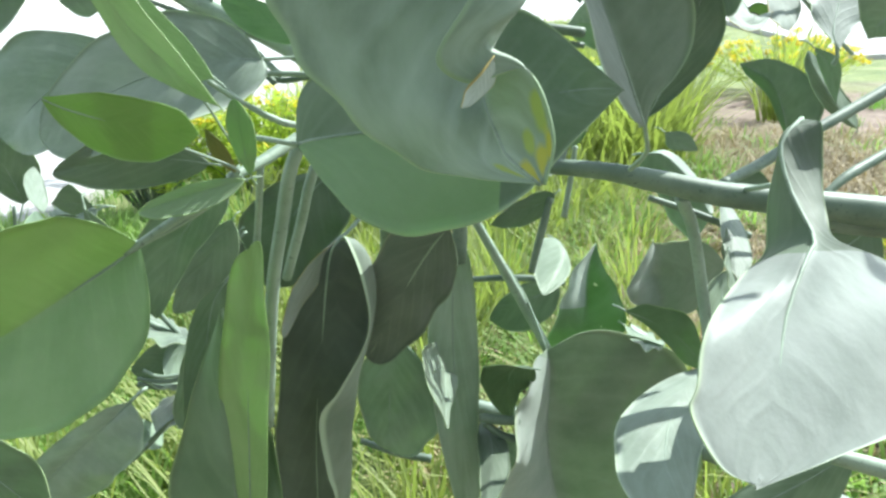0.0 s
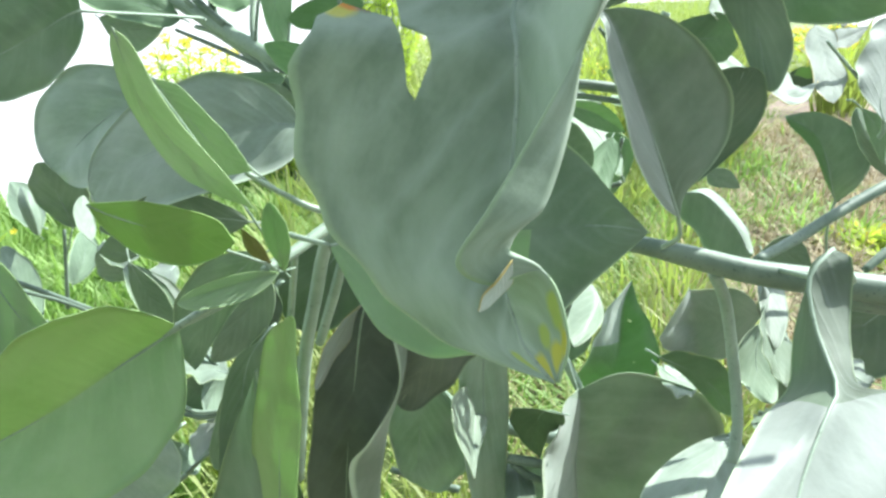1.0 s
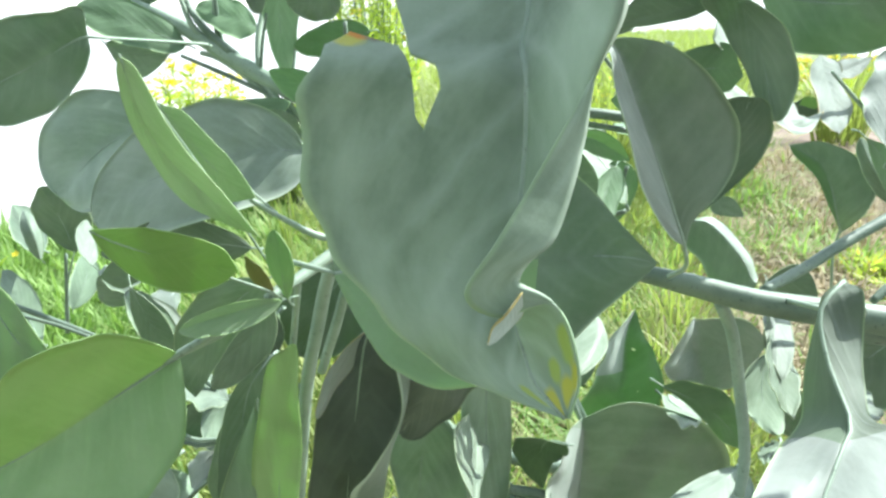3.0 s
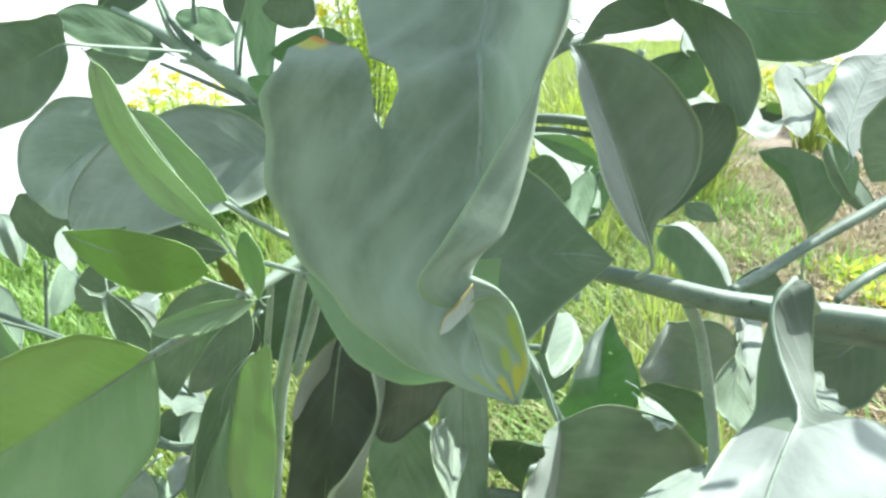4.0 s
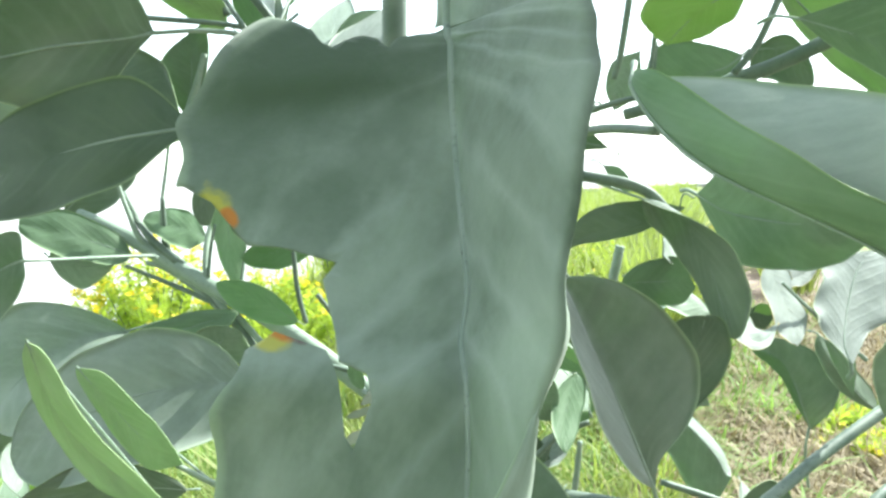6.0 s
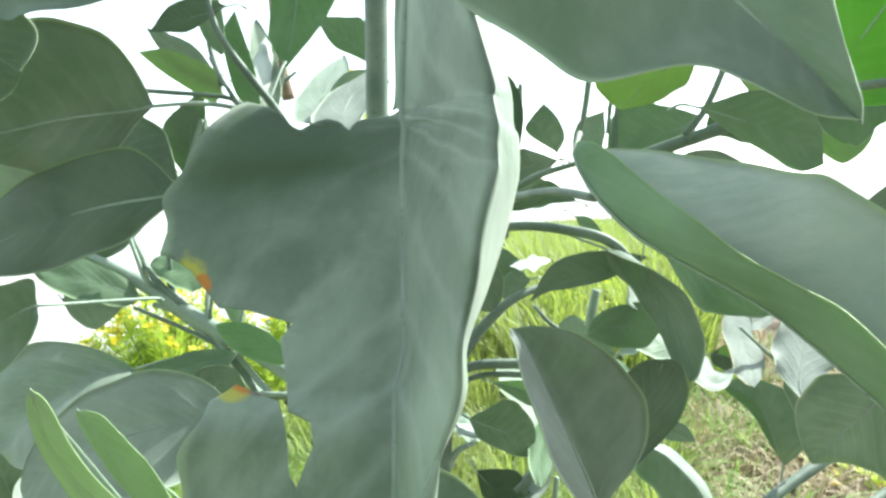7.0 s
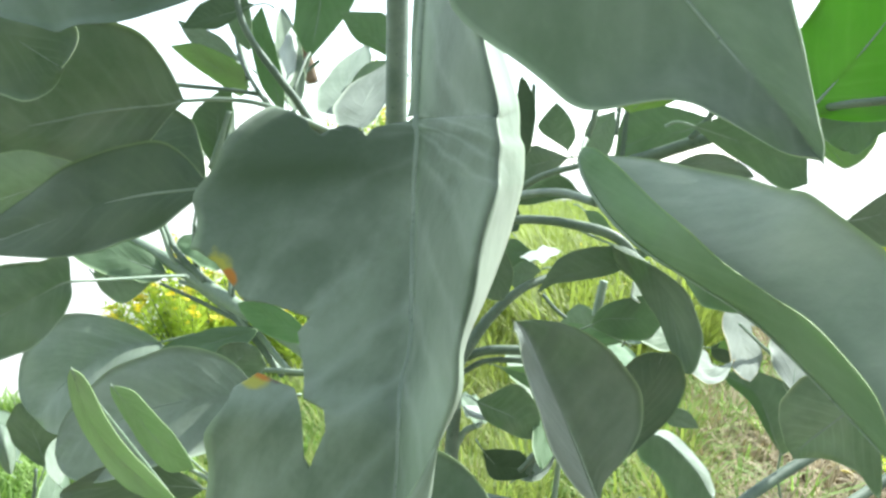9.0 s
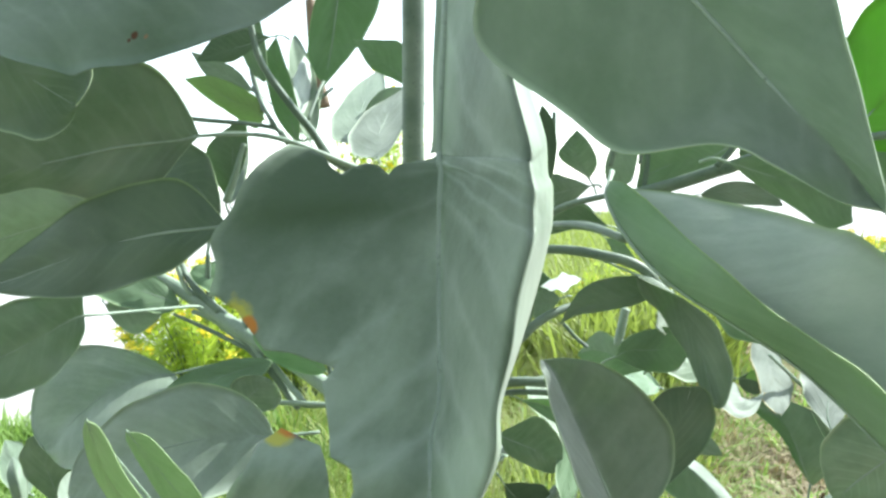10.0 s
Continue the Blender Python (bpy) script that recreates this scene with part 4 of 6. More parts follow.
blade("pale", [
    ((0.268, 0.570, 0.751),),
    ((0.259, 0.560, 0.768), (-0.005, 0.000, 0.004), (0.018, 0.000, -0.002)),
    ((0.253, 0.560, 0.787), (-0.009, 0.000, 0.004), (0.030, 0.000, -0.002)),
    ((0.244, 0.560, 0.803), (-0.011, 0.000, 0.000), (0.026, 0.000, 0.003)),
    ((0.231, 0.560, 0.812), (-0.005, 0.000, -0.003), (0.013, 0.000, 0.007)),
    ((0.221, 0.560, 0.817),)],
    wave=0.01, wing=("fresh", 0.0, 0.9), stalk=((0.269, 0.580, 0.730), (0.280, 0.600, 0.695)))
leaf((0.303, 0.550, 0.770), (0.276, 0.540, 0.796), (0.259, 0.540, 0.825), (0.269, 0.540, 0.793), (0.289, 0.550, 0.798), blunt=.5)
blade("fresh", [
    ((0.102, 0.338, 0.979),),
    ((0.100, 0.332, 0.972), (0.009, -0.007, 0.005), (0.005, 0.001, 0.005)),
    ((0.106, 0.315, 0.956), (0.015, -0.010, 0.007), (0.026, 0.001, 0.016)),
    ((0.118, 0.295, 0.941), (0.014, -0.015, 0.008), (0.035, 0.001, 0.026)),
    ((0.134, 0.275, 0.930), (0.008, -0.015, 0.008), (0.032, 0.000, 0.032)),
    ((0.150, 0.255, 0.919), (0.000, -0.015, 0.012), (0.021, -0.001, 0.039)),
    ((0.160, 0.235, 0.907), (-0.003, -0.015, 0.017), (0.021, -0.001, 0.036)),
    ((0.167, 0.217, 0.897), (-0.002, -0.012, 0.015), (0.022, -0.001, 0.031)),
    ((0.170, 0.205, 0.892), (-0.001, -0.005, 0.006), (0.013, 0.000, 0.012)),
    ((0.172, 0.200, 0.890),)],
    other="whitened", cup=0.05, wave=0.012, label="folded waxy leaf, green underside and pale bloomy inner face")
blade("pale", [
    ((0.066, 0.252, 1.076),),
    ((0.090, 0.238, 1.052), (-0.038, 0.010, -0.026), (0.030, -0.013, 0.015)),
    ((0.110, 0.225, 1.030), (-0.036, 0.005, -0.027), (0.024, -0.013, 0.013)),
    ((0.123, 0.212, 1.009), (-0.030, 0.004, -0.022), (0.015, -0.014, 0.012)),
    ((0.131, 0.198, 0.993), (-0.018, 0.004, -0.005), (0.009, -0.009, 0.007)),
    ((0.137, 0.189, 0.982), (-0.014, 0.003, 0.000), (0.004, -0.006, 0.002)),
    ((0.141, 0.184, 0.974), (-0.007, 0.001, 0.000), (0.001, -0.004, 0.002)),
    ((0.142, 0.180, 0.971),)],
    cup=0.06)
blade("pale", [
    ((0.134, 0.270, 0.984),),
    ((0.144, 0.268, 0.980), (0.005, -0.003, 0.008), (-0.001, 0.002, -0.004)),
    ((0.156, 0.265, 0.975), (0.004, -0.005, 0.010), (-0.002, 0.003, -0.007)),
    ((0.164, 0.262, 0.970), (0.003, -0.002, 0.006), (-0.002, 0.002, -0.008)),
    ((0.168, 0.260, 0.964),)],
    wave=0.01)
blade("grey", [
    ((0.222, 0.360, 0.943),),
    ((0.233, 0.360, 0.945), (0.000, 0.000, 0.007), (0.003, 0.000, -0.013)),
    ((0.247, 0.360, 0.949), (-0.001, 0.000, 0.011), (0.003, 0.000, -0.018)),
    ((0.263, 0.360, 0.951), (-0.001, 0.000, 0.010), (0.004, 0.000, -0.015)),
    ((0.277, 0.360, 0.952),)],
    wave=0.01)
blade("grey", [
    ((0.207, 0.700, 0.744),),
    ((0.217, 0.700, 0.736), (0.008, 0.000, 0.008), (-0.007, 0.000, -0.006)),
    ((0.227, 0.700, 0.730), (0.007, 0.000, 0.005), (-0.003, 0.000, -0.004)),
    ((0.238, 0.700, 0.726),)],
    wave=0.02)
blade("fresh", [
    ((0.117, 0.462, 0.874),),
    ((0.125, 0.462, 0.878), (-0.002, 0.000, 0.007), (0.002, 0.000, -0.010)),
    ((0.137, 0.462, 0.878), (-0.002, 0.000, 0.012), (0.000, 0.000, -0.013)),
    ((0.150, 0.462, 0.878), (0.000, 0.000, 0.013), (0.001, 0.000, -0.013)),
    ((0.159, 0.462, 0.874),)],
    wave=0.015)
blade("pale", [
    ((-0.283, 0.600, 0.892),),
    ((-0.270, 0.600, 0.886), (0.005, 0.000, 0.007), (-0.004, 0.000, -0.011)),
    ((-0.254, 0.600, 0.883), (0.003, 0.000, 0.009), (-0.004, 0.000, -0.017)),
    ((-0.239, 0.600, 0.884), (0.003, 0.000, 0.006), (-0.003, 0.000, -0.010)),
    ((-0.231, 0.600, 0.885),)],
    wave=0.01)
leaf((0.193, 0.330, 0.991), (0.219, 0.335, 1.019), (0.242, 0.330, 1.053), (0.201, 0.345, 1.039), (0.249, 0.325, 0.999), kind="lush", blunt=.5, stalk=((0.189, 0.350, 0.986),))
leaf((0.258, 0.400, 0.996), (0.242, 0.400, 0.991), (0.238, 0.400, 0.975), (0.226, 0.400, 0.994), (0.254, 0.400, 0.982), kind="fresh", blunt=.4)
blade("scarred", [
    ((-0.162, 0.280, 1.053),),
    ((-0.135, 0.275, 1.055), (-0.005, 0.005, 0.032), (0.013, -0.013, -0.021)),
    ((-0.097, 0.265, 1.056), (-0.008, 0.010, 0.036), (0.007, -0.015, -0.032)),
    ((-0.068, 0.258, 1.056), (-0.007, 0.010, 0.035), (-0.002, -0.013, -0.035)),
    ((-0.041, 0.258, 1.056), (-0.004, 0.010, 0.033), (-0.005, -0.010, -0.030)),
    ((-0.020, 0.260, 1.053), (-0.001, 0.010, 0.021), (-0.002, -0.008, -0.020)),
    ((-0.004, 0.262, 1.046),)],
    cup=0.05)
blade("pale", [
    ((-0.164, 0.410, 0.974),),
    ((-0.179, 0.412, 0.972), (0.007, -0.004, 0.015), (0.001, 0.002, -0.010)),
    ((-0.208, 0.420, 0.966), (0.011, -0.008, 0.025), (-0.004, 0.008, -0.021)),
    ((-0.244, 0.430, 0.958), (0.010, -0.010, 0.028), (-0.005, 0.008, -0.020)),
    ((-0.279, 0.440, 0.949), (0.003, -0.005, 0.018), (-0.005, 0.005, -0.014)),
    ((-0.302, 0.445, 0.944),)],
    wave=0.01)
blade("grey", [
    ((-0.092, 0.372, 1.009),),
    ((-0.101, 0.370, 1.007), (0.006, -0.002, 0.014), (0.000, 0.001, -0.007)),
    ((-0.118, 0.370, 1.006), (0.013, -0.006, 0.033), (0.001, 0.002, -0.022)),
    ((-0.135, 0.365, 1.004), (0.009, -0.007, 0.044), (-0.004, 0.004, -0.028)),
    ((-0.153, 0.360, 1.000), (0.001, -0.008, 0.047), (-0.001, 0.004, -0.019)),
    ((-0.170, 0.355, 0.997), (-0.002, -0.007, 0.043), (-0.001, 0.003, -0.011)),
    ((-0.187, 0.350, 0.994), (-0.005, -0.005, 0.029), (-0.006, 0.002, -0.011)),
    ((-0.201, 0.345, 0.991),)],
    cup=0.03, wave=0.008, stalk=((-0.071, 0.375, 1.009), (-0.050, 0.380, 1.005), (-0.020, 0.400, 0.991), (0.002, 0.450, 0.982)))
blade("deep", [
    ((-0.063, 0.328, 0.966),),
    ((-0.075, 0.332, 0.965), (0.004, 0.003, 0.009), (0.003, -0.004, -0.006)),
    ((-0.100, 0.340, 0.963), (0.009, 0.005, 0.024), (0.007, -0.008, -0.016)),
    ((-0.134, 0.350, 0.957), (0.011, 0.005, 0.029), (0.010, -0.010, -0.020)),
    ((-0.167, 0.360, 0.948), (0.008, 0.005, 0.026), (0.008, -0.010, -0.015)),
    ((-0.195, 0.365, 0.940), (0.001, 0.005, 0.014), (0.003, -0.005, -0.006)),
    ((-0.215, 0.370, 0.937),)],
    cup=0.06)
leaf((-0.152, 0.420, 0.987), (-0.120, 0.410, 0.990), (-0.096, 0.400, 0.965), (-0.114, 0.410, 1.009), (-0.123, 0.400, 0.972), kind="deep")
blade("pale", [
    ((-0.230, 0.485, 0.902),),
    ((-0.239, 0.483, 0.899), (0.009, -0.001, 0.020), (0.009, 0.000, -0.010)),
    ((-0.256, 0.480, 0.890), (0.007, -0.001, 0.027), (0.012, 0.000, -0.022)),
    ((-0.274, 0.475, 0.881), (0.001, -0.002, 0.033), (0.014, 0.000, -0.025)),
    ((-0.295, 0.470, 0.872), (0.001, -0.002, 0.031), (0.005, 0.000, -0.023)),
    ((-0.316, 0.465, 0.866),)],
    wave=0.03, stalk=((-0.199, 0.575, 0.892), (-0.192, 0.585, 0.889)))
leaf((-0.219, 0.585, 0.835), (-0.276, 0.580, 0.821), (-0.317, 0.560, 0.779), (-0.322, 0.595, 0.850), (-0.224, 0.535, 0.800), kind="pale", widest=.5, blunt=.42, stalk=((-0.183, 0.575, 0.845), (-0.134, 0.570, 0.851),))
leaf((-0.076, 0.410, 0.843), (-0.142, 0.415, 0.836), (-0.208, 0.420, 0.804), (-0.157, 0.435, 0.864), (-0.125, 0.388, 0.811), kind="pale", widest=.55, blunt=.5, stalk=((-0.053, 0.420, 0.843),))
leaf((-0.339, 0.600, 0.722), (-0.346, 0.600, 0.748), (-0.358, 0.600, 0.779), (-0.369, 0.600, 0.748), (-0.320, 0.600, 0.756), stalk=((-0.353, 0.600, 0.689), (-0.362, 0.600, 0.646),))
leaf((-0.112, 0.410, 0.789), (-0.147, 0.400, 0.795), (-0.194, 0.400, 0.789), (-0.145, 0.400, 0.809), (-0.155, 0.400, 0.779))
leaf((-0.141, 0.520, 0.826), (-0.128, 0.520, 0.839), (-0.117, 0.520, 0.848), (-0.143, 0.520, 0.846), (-0.113, 0.520, 0.828), blunt=.45)
leaf((-0.128, 0.560, 0.851), (-0.172, 0.560, 0.839), (-0.217, 0.560, 0.827), (-0.178, 0.565, 0.849), (-0.162, 0.550, 0.828), kind="fresh", blunt=.6)
leaf((-0.084, 0.550, 0.845), (-0.111, 0.550, 0.862), (-0.138, 0.550, 0.874), (-0.104, 0.550, 0.869), (-0.118, 0.550, 0.850), kind="fresh")
leaf((-0.218, 0.600, 0.890), (-0.257, 0.595, 0.906), (-0.296, 0.590, 0.917), (-0.260, 0.605, 0.923), (-0.256, 0.585, 0.891), kind="fresh", blunt=.4)
leaf((-0.161, 0.600, 0.902), (-0.180, 0.600, 0.909), (-0.207, 0.600, 0.916), (-0.181, 0.610, 0.922), (-0.178, 0.590, 0.896), kind="fresh", blunt=.45)
leaf((-0.134, 0.580, 0.943), (-0.140, 0.590, 0.908), (-0.141, 0.600, 0.863), (-0.149, 0.580, 0.915), (-0.128, 0.600, 0.913), kind="fresh", blunt=.5)
leaf((-0.065, 0.550, 0.899), (-0.092, 0.550, 0.894), (-0.119, 0.550, 0.890), (-0.091, 0.550, 0.906), (-0.093, 0.550, 0.882), kind="fresh")
blade("young", [
    ((-0.103, 0.293, 0.781),),
    ((-0.111, 0.291, 0.776), (0.004, -0.006, 0.014), (0.011, -0.003, -0.005)),
    ((-0.123, 0.287, 0.769), (0.005, -0.012, 0.029), (0.024, -0.007, -0.018)),
    ((-0.134, 0.280, 0.763), (0.004, -0.013, 0.037), (0.026, -0.008, -0.030)),
    ((-0.145, 0.272, 0.757), (0.001, -0.012, 0.038), (0.019, -0.007, -0.037)),
    ((-0.157, 0.264, 0.751), (-0.001, -0.009, 0.033), (0.011, -0.007, -0.036)),
    ((-0.169, 0.257, 0.746), (-0.001, -0.007, 0.020), (0.007, -0.007, -0.024)),
    ((-0.179, 0.250, 0.741),)],
    cup=0.05, wing=("vivid", 0.0, 1.0), stalk=((-0.082, 0.295, 0.791), (-0.061, 0.295, 0.804)))
leaf((-0.098, 0.345, 0.558), (-0.084, 0.338, 0.679), (-0.071, 0.330, 0.766), (-0.100, 0.345, 0.680), (-0.069, 0.330, 0.705), kind="vivid", widest=.55, blunt=.4)
leaf((-0.089, 0.345, 0.565), (-0.100, 0.345, 0.629), (-0.093, 0.345, 0.731), (-0.137, 0.350, 0.605), (-0.076, 0.345, 0.647), kind="fresh", widest=.35, blunt=.6)
blade("tender", [
    ((-0.088, 0.254, 0.904),),
    ((-0.088, 0.257, 0.896), (-0.003, -0.001, 0.001), (0.004, -0.001, 0.003)),
    ((-0.087, 0.262, 0.881), (-0.005, 0.000, 0.000), (0.009, -0.003, 0.001)),
    ((-0.082, 0.268, 0.866), (-0.006, 0.000, -0.002), (0.011, -0.004, 0.000)),
    ((-0.073, 0.272, 0.854), (-0.008, 0.000, -0.003), (0.007, -0.003, 0.002)),
    ((-0.065, 0.276, 0.844), (-0.005, 0.000, -0.001), (0.003, -0.002, 0.002)),
    ((-0.058, 0.280, 0.836),)],
    cup=0.05, wave=0.01, stalk=((-0.060, 0.290, 0.823), (-0.060, 0.290, 0.810),))
blade("tender", [
    ((-0.104, 0.307, 0.882),),
    ((-0.098, 0.307, 0.874), (-0.006, 0.000, 0.003), (0.004, 0.000, 0.005)),
    ((-0.091, 0.307, 0.865), (-0.007, 0.000, 0.000), (0.008, 0.000, 0.002)),
    ((-0.083, 0.307, 0.855), (-0.007, 0.000, -0.003), (0.008, 0.000, 0.002)),
    ((-0.075, 0.307, 0.847), (-0.006, 0.000, -0.004), (0.004, 0.000, 0.003)),
    ((-0.068, 0.307, 0.844),)],
    cup=0.04, wave=0.012, stalk=((-0.060, 0.315, 0.833), (-0.046, 0.320, 0.824),))
blade("vivid", [
    ((-0.113, 0.262, 0.844),),
    ((-0.105, 0.262, 0.840), (0.003, 0.000, 0.005), (-0.004, 0.000, -0.004)),
    ((-0.093, 0.262, 0.836), (0.003, 0.000, 0.009), (-0.004, 0.000, -0.011)),
    ((-0.080, 0.262, 0.833), (0.003, 0.000, 0.009), (-0.002, 0.000, -0.012)),
    ((-0.069, 0.262, 0.831), (0.003, 0.000, 0.007), (0.000, 0.000, -0.007)),
    ((-0.061, 0.262, 0.830),)],
    cup=0.03, wave=0.008, stalk=((-0.060, 0.280, 0.816), (-0.059, 0.290, 0.809),))
leaf((-0.056, 0.290, 0.807), (-0.077, 0.285, 0.803), (-0.095, 0.280, 0.798), (-0.077, 0.285, 0.807), (-0.075, 0.280, 0.797), kind="young")
leaf((-0.052, 0.285, 0.810), (-0.052, 0.280, 0.826), (-0.053, 0.280, 0.839), (-0.057, 0.280, 0.828), (-0.047, 0.280, 0.827), kind="young", blunt=.6)
leaf((-0.059, 0.290, 0.810), (-0.062, 0.285, 0.819), (-0.065, 0.280, 0.829), (-0.065, 0.284, 0.818), (-0.060, 0.286, 0.820), kind="bud", blunt=.7)
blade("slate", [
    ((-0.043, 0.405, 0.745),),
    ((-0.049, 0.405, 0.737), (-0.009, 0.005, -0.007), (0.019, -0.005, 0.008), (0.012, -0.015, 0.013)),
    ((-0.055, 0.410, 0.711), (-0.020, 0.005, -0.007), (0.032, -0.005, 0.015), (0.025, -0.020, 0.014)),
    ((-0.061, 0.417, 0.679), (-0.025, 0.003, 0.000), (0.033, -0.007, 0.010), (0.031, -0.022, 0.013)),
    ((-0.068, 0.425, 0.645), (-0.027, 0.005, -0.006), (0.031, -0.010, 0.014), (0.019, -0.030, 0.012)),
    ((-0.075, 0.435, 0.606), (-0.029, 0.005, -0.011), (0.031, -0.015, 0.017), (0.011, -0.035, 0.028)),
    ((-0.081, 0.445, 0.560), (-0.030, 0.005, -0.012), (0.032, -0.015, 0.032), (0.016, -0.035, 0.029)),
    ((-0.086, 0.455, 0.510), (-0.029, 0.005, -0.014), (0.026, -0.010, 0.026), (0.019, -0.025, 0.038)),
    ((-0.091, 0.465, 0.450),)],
    cup=0.04, roll="pale", label="dark slate leaf with one pale margin rolled over", stalk=((-0.032, 0.420, 0.754),))
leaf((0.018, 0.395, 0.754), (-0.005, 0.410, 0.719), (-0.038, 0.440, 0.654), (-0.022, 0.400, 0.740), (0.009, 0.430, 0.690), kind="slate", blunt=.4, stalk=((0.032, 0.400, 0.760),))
leaf((0.021, 0.500, 0.722), (0.014, 0.500, 0.618), (0.024, 0.500, 0.457), (-0.004, 0.490, 0.632), (0.032, 0.510, 0.593), kind="pale", blunt=.6)
leaf((-0.027, 0.500, 0.641), (-0.034, 0.500, 0.595), (-0.037, 0.500, 0.546), (-0.057, 0.500, 0.600), (0.001, 0.500, 0.573), kind="pale", blunt=.4)
leaf((0.008, 0.540, 0.614), (0.008, 0.490, 0.615), (0.011, 0.420, 0.614), (-0.003, 0.440, 0.655), (0.016, 0.510, 0.607), widest=.35, blunt=.5, wave=.01)
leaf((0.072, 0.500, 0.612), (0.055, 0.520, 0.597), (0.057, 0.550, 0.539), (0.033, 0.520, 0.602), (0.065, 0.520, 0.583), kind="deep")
# the light wing paints sunlight on the left flap
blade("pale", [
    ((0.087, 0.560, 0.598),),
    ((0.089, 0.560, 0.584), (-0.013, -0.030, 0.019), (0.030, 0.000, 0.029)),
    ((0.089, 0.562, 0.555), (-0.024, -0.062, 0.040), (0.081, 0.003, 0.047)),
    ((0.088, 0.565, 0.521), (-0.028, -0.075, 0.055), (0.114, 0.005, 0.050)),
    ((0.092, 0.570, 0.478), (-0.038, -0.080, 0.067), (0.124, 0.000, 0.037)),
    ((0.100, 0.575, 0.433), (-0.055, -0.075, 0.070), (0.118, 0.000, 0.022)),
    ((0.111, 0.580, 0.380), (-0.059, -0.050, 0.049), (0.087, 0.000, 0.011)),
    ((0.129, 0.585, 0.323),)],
    cup=0.03, wing=("whitened", 0.1, 0.95), stalk=((0.071, 0.585, 0.635), (0.048, 0.575, 0.678), (0.030, 0.570, 0.710)))
# sunlit left flap, painted with a lighter wing tone
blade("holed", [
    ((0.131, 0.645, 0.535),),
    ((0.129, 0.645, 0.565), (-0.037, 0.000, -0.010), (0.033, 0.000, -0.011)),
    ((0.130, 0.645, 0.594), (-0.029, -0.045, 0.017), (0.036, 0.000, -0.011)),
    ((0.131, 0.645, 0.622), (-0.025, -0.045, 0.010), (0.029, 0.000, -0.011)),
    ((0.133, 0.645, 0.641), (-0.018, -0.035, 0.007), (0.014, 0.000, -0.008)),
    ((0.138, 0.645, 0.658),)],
    wave=0.02, bare=True, wing=("whitened", 0.4, 0.95))
blade("whitened", [
    ((0.227, 0.570, 0.663),),
    ((0.214, 0.570, 0.656), (-0.006, -0.005, 0.027), (-0.004, 0.005, -0.030)),
    ((0.192, 0.570, 0.655), (-0.005, -0.005, 0.030), (0.002, 0.005, -0.037)),
    ((0.171, 0.570, 0.655), (0.000, -0.005, 0.028), (0.007, 0.005, -0.030)),
    ((0.153, 0.545, 0.660), (0.011, 0.005, 0.029), (0.000, 0.005, -0.021)),
    ((0.143, 0.535, 0.657),)],
    wave=0.01, bare=True)
blade("fresh", [
    ((0.146, 0.550, 0.634),),
    ((0.160, 0.550, 0.628), (0.001, 0.000, 0.011), (0.003, 0.000, -0.007)),
    ((0.180, 0.550, 0.617), (0.003, 0.000, 0.017), (0.001, 0.000, -0.014)),
    ((0.196, 0.550, 0.602), (0.003, 0.000, 0.021), (-0.001, 0.000, -0.015)),
    ((0.213, 0.550, 0.580),)],
    wave=0.04)
leaf((0.217, 0.560, 0.718), (0.206, 0.500, 0.705), (0.200, 0.460, 0.689), (0.199, 0.500, 0.705), (0.220, 0.510, 0.702))
leaf((0.299, 0.500, 0.714), (0.267, 0.500, 0.685), (0.235, 0.490, 0.660), (0.243, 0.500, 0.701), (0.291, 0.490, 0.661))
# sunlight is painted into the pale face, shade into the grey cap at its neck
blade("whitened", [
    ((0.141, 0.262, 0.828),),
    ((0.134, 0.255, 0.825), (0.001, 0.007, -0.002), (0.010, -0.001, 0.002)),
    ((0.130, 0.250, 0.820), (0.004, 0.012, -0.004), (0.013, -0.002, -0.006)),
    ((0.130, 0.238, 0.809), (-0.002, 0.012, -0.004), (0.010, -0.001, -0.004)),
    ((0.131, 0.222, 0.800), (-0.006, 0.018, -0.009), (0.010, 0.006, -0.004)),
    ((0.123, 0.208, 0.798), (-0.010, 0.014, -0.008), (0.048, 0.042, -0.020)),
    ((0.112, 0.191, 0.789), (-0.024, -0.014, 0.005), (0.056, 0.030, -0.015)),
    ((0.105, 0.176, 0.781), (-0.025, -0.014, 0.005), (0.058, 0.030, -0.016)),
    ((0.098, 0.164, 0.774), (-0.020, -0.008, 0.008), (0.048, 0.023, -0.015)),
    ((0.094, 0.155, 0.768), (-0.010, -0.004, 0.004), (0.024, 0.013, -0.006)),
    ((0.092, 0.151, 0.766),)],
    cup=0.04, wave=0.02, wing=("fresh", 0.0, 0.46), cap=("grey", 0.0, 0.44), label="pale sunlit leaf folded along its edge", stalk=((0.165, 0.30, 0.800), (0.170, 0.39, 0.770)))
leaf((0.166, 0.420, 0.652), (0.131, 0.360, 0.650), (0.119, 0.300, 0.637), (0.104, 0.360, 0.651), (0.152, 0.360, 0.646), kind="pale", blunt=.4)
leaf((0.281, 0.450, 0.574), (0.228, 0.440, 0.545), (0.175, 0.430, 0.530), (0.227, 0.450, 0.558), (0.233, 0.430, 0.507))
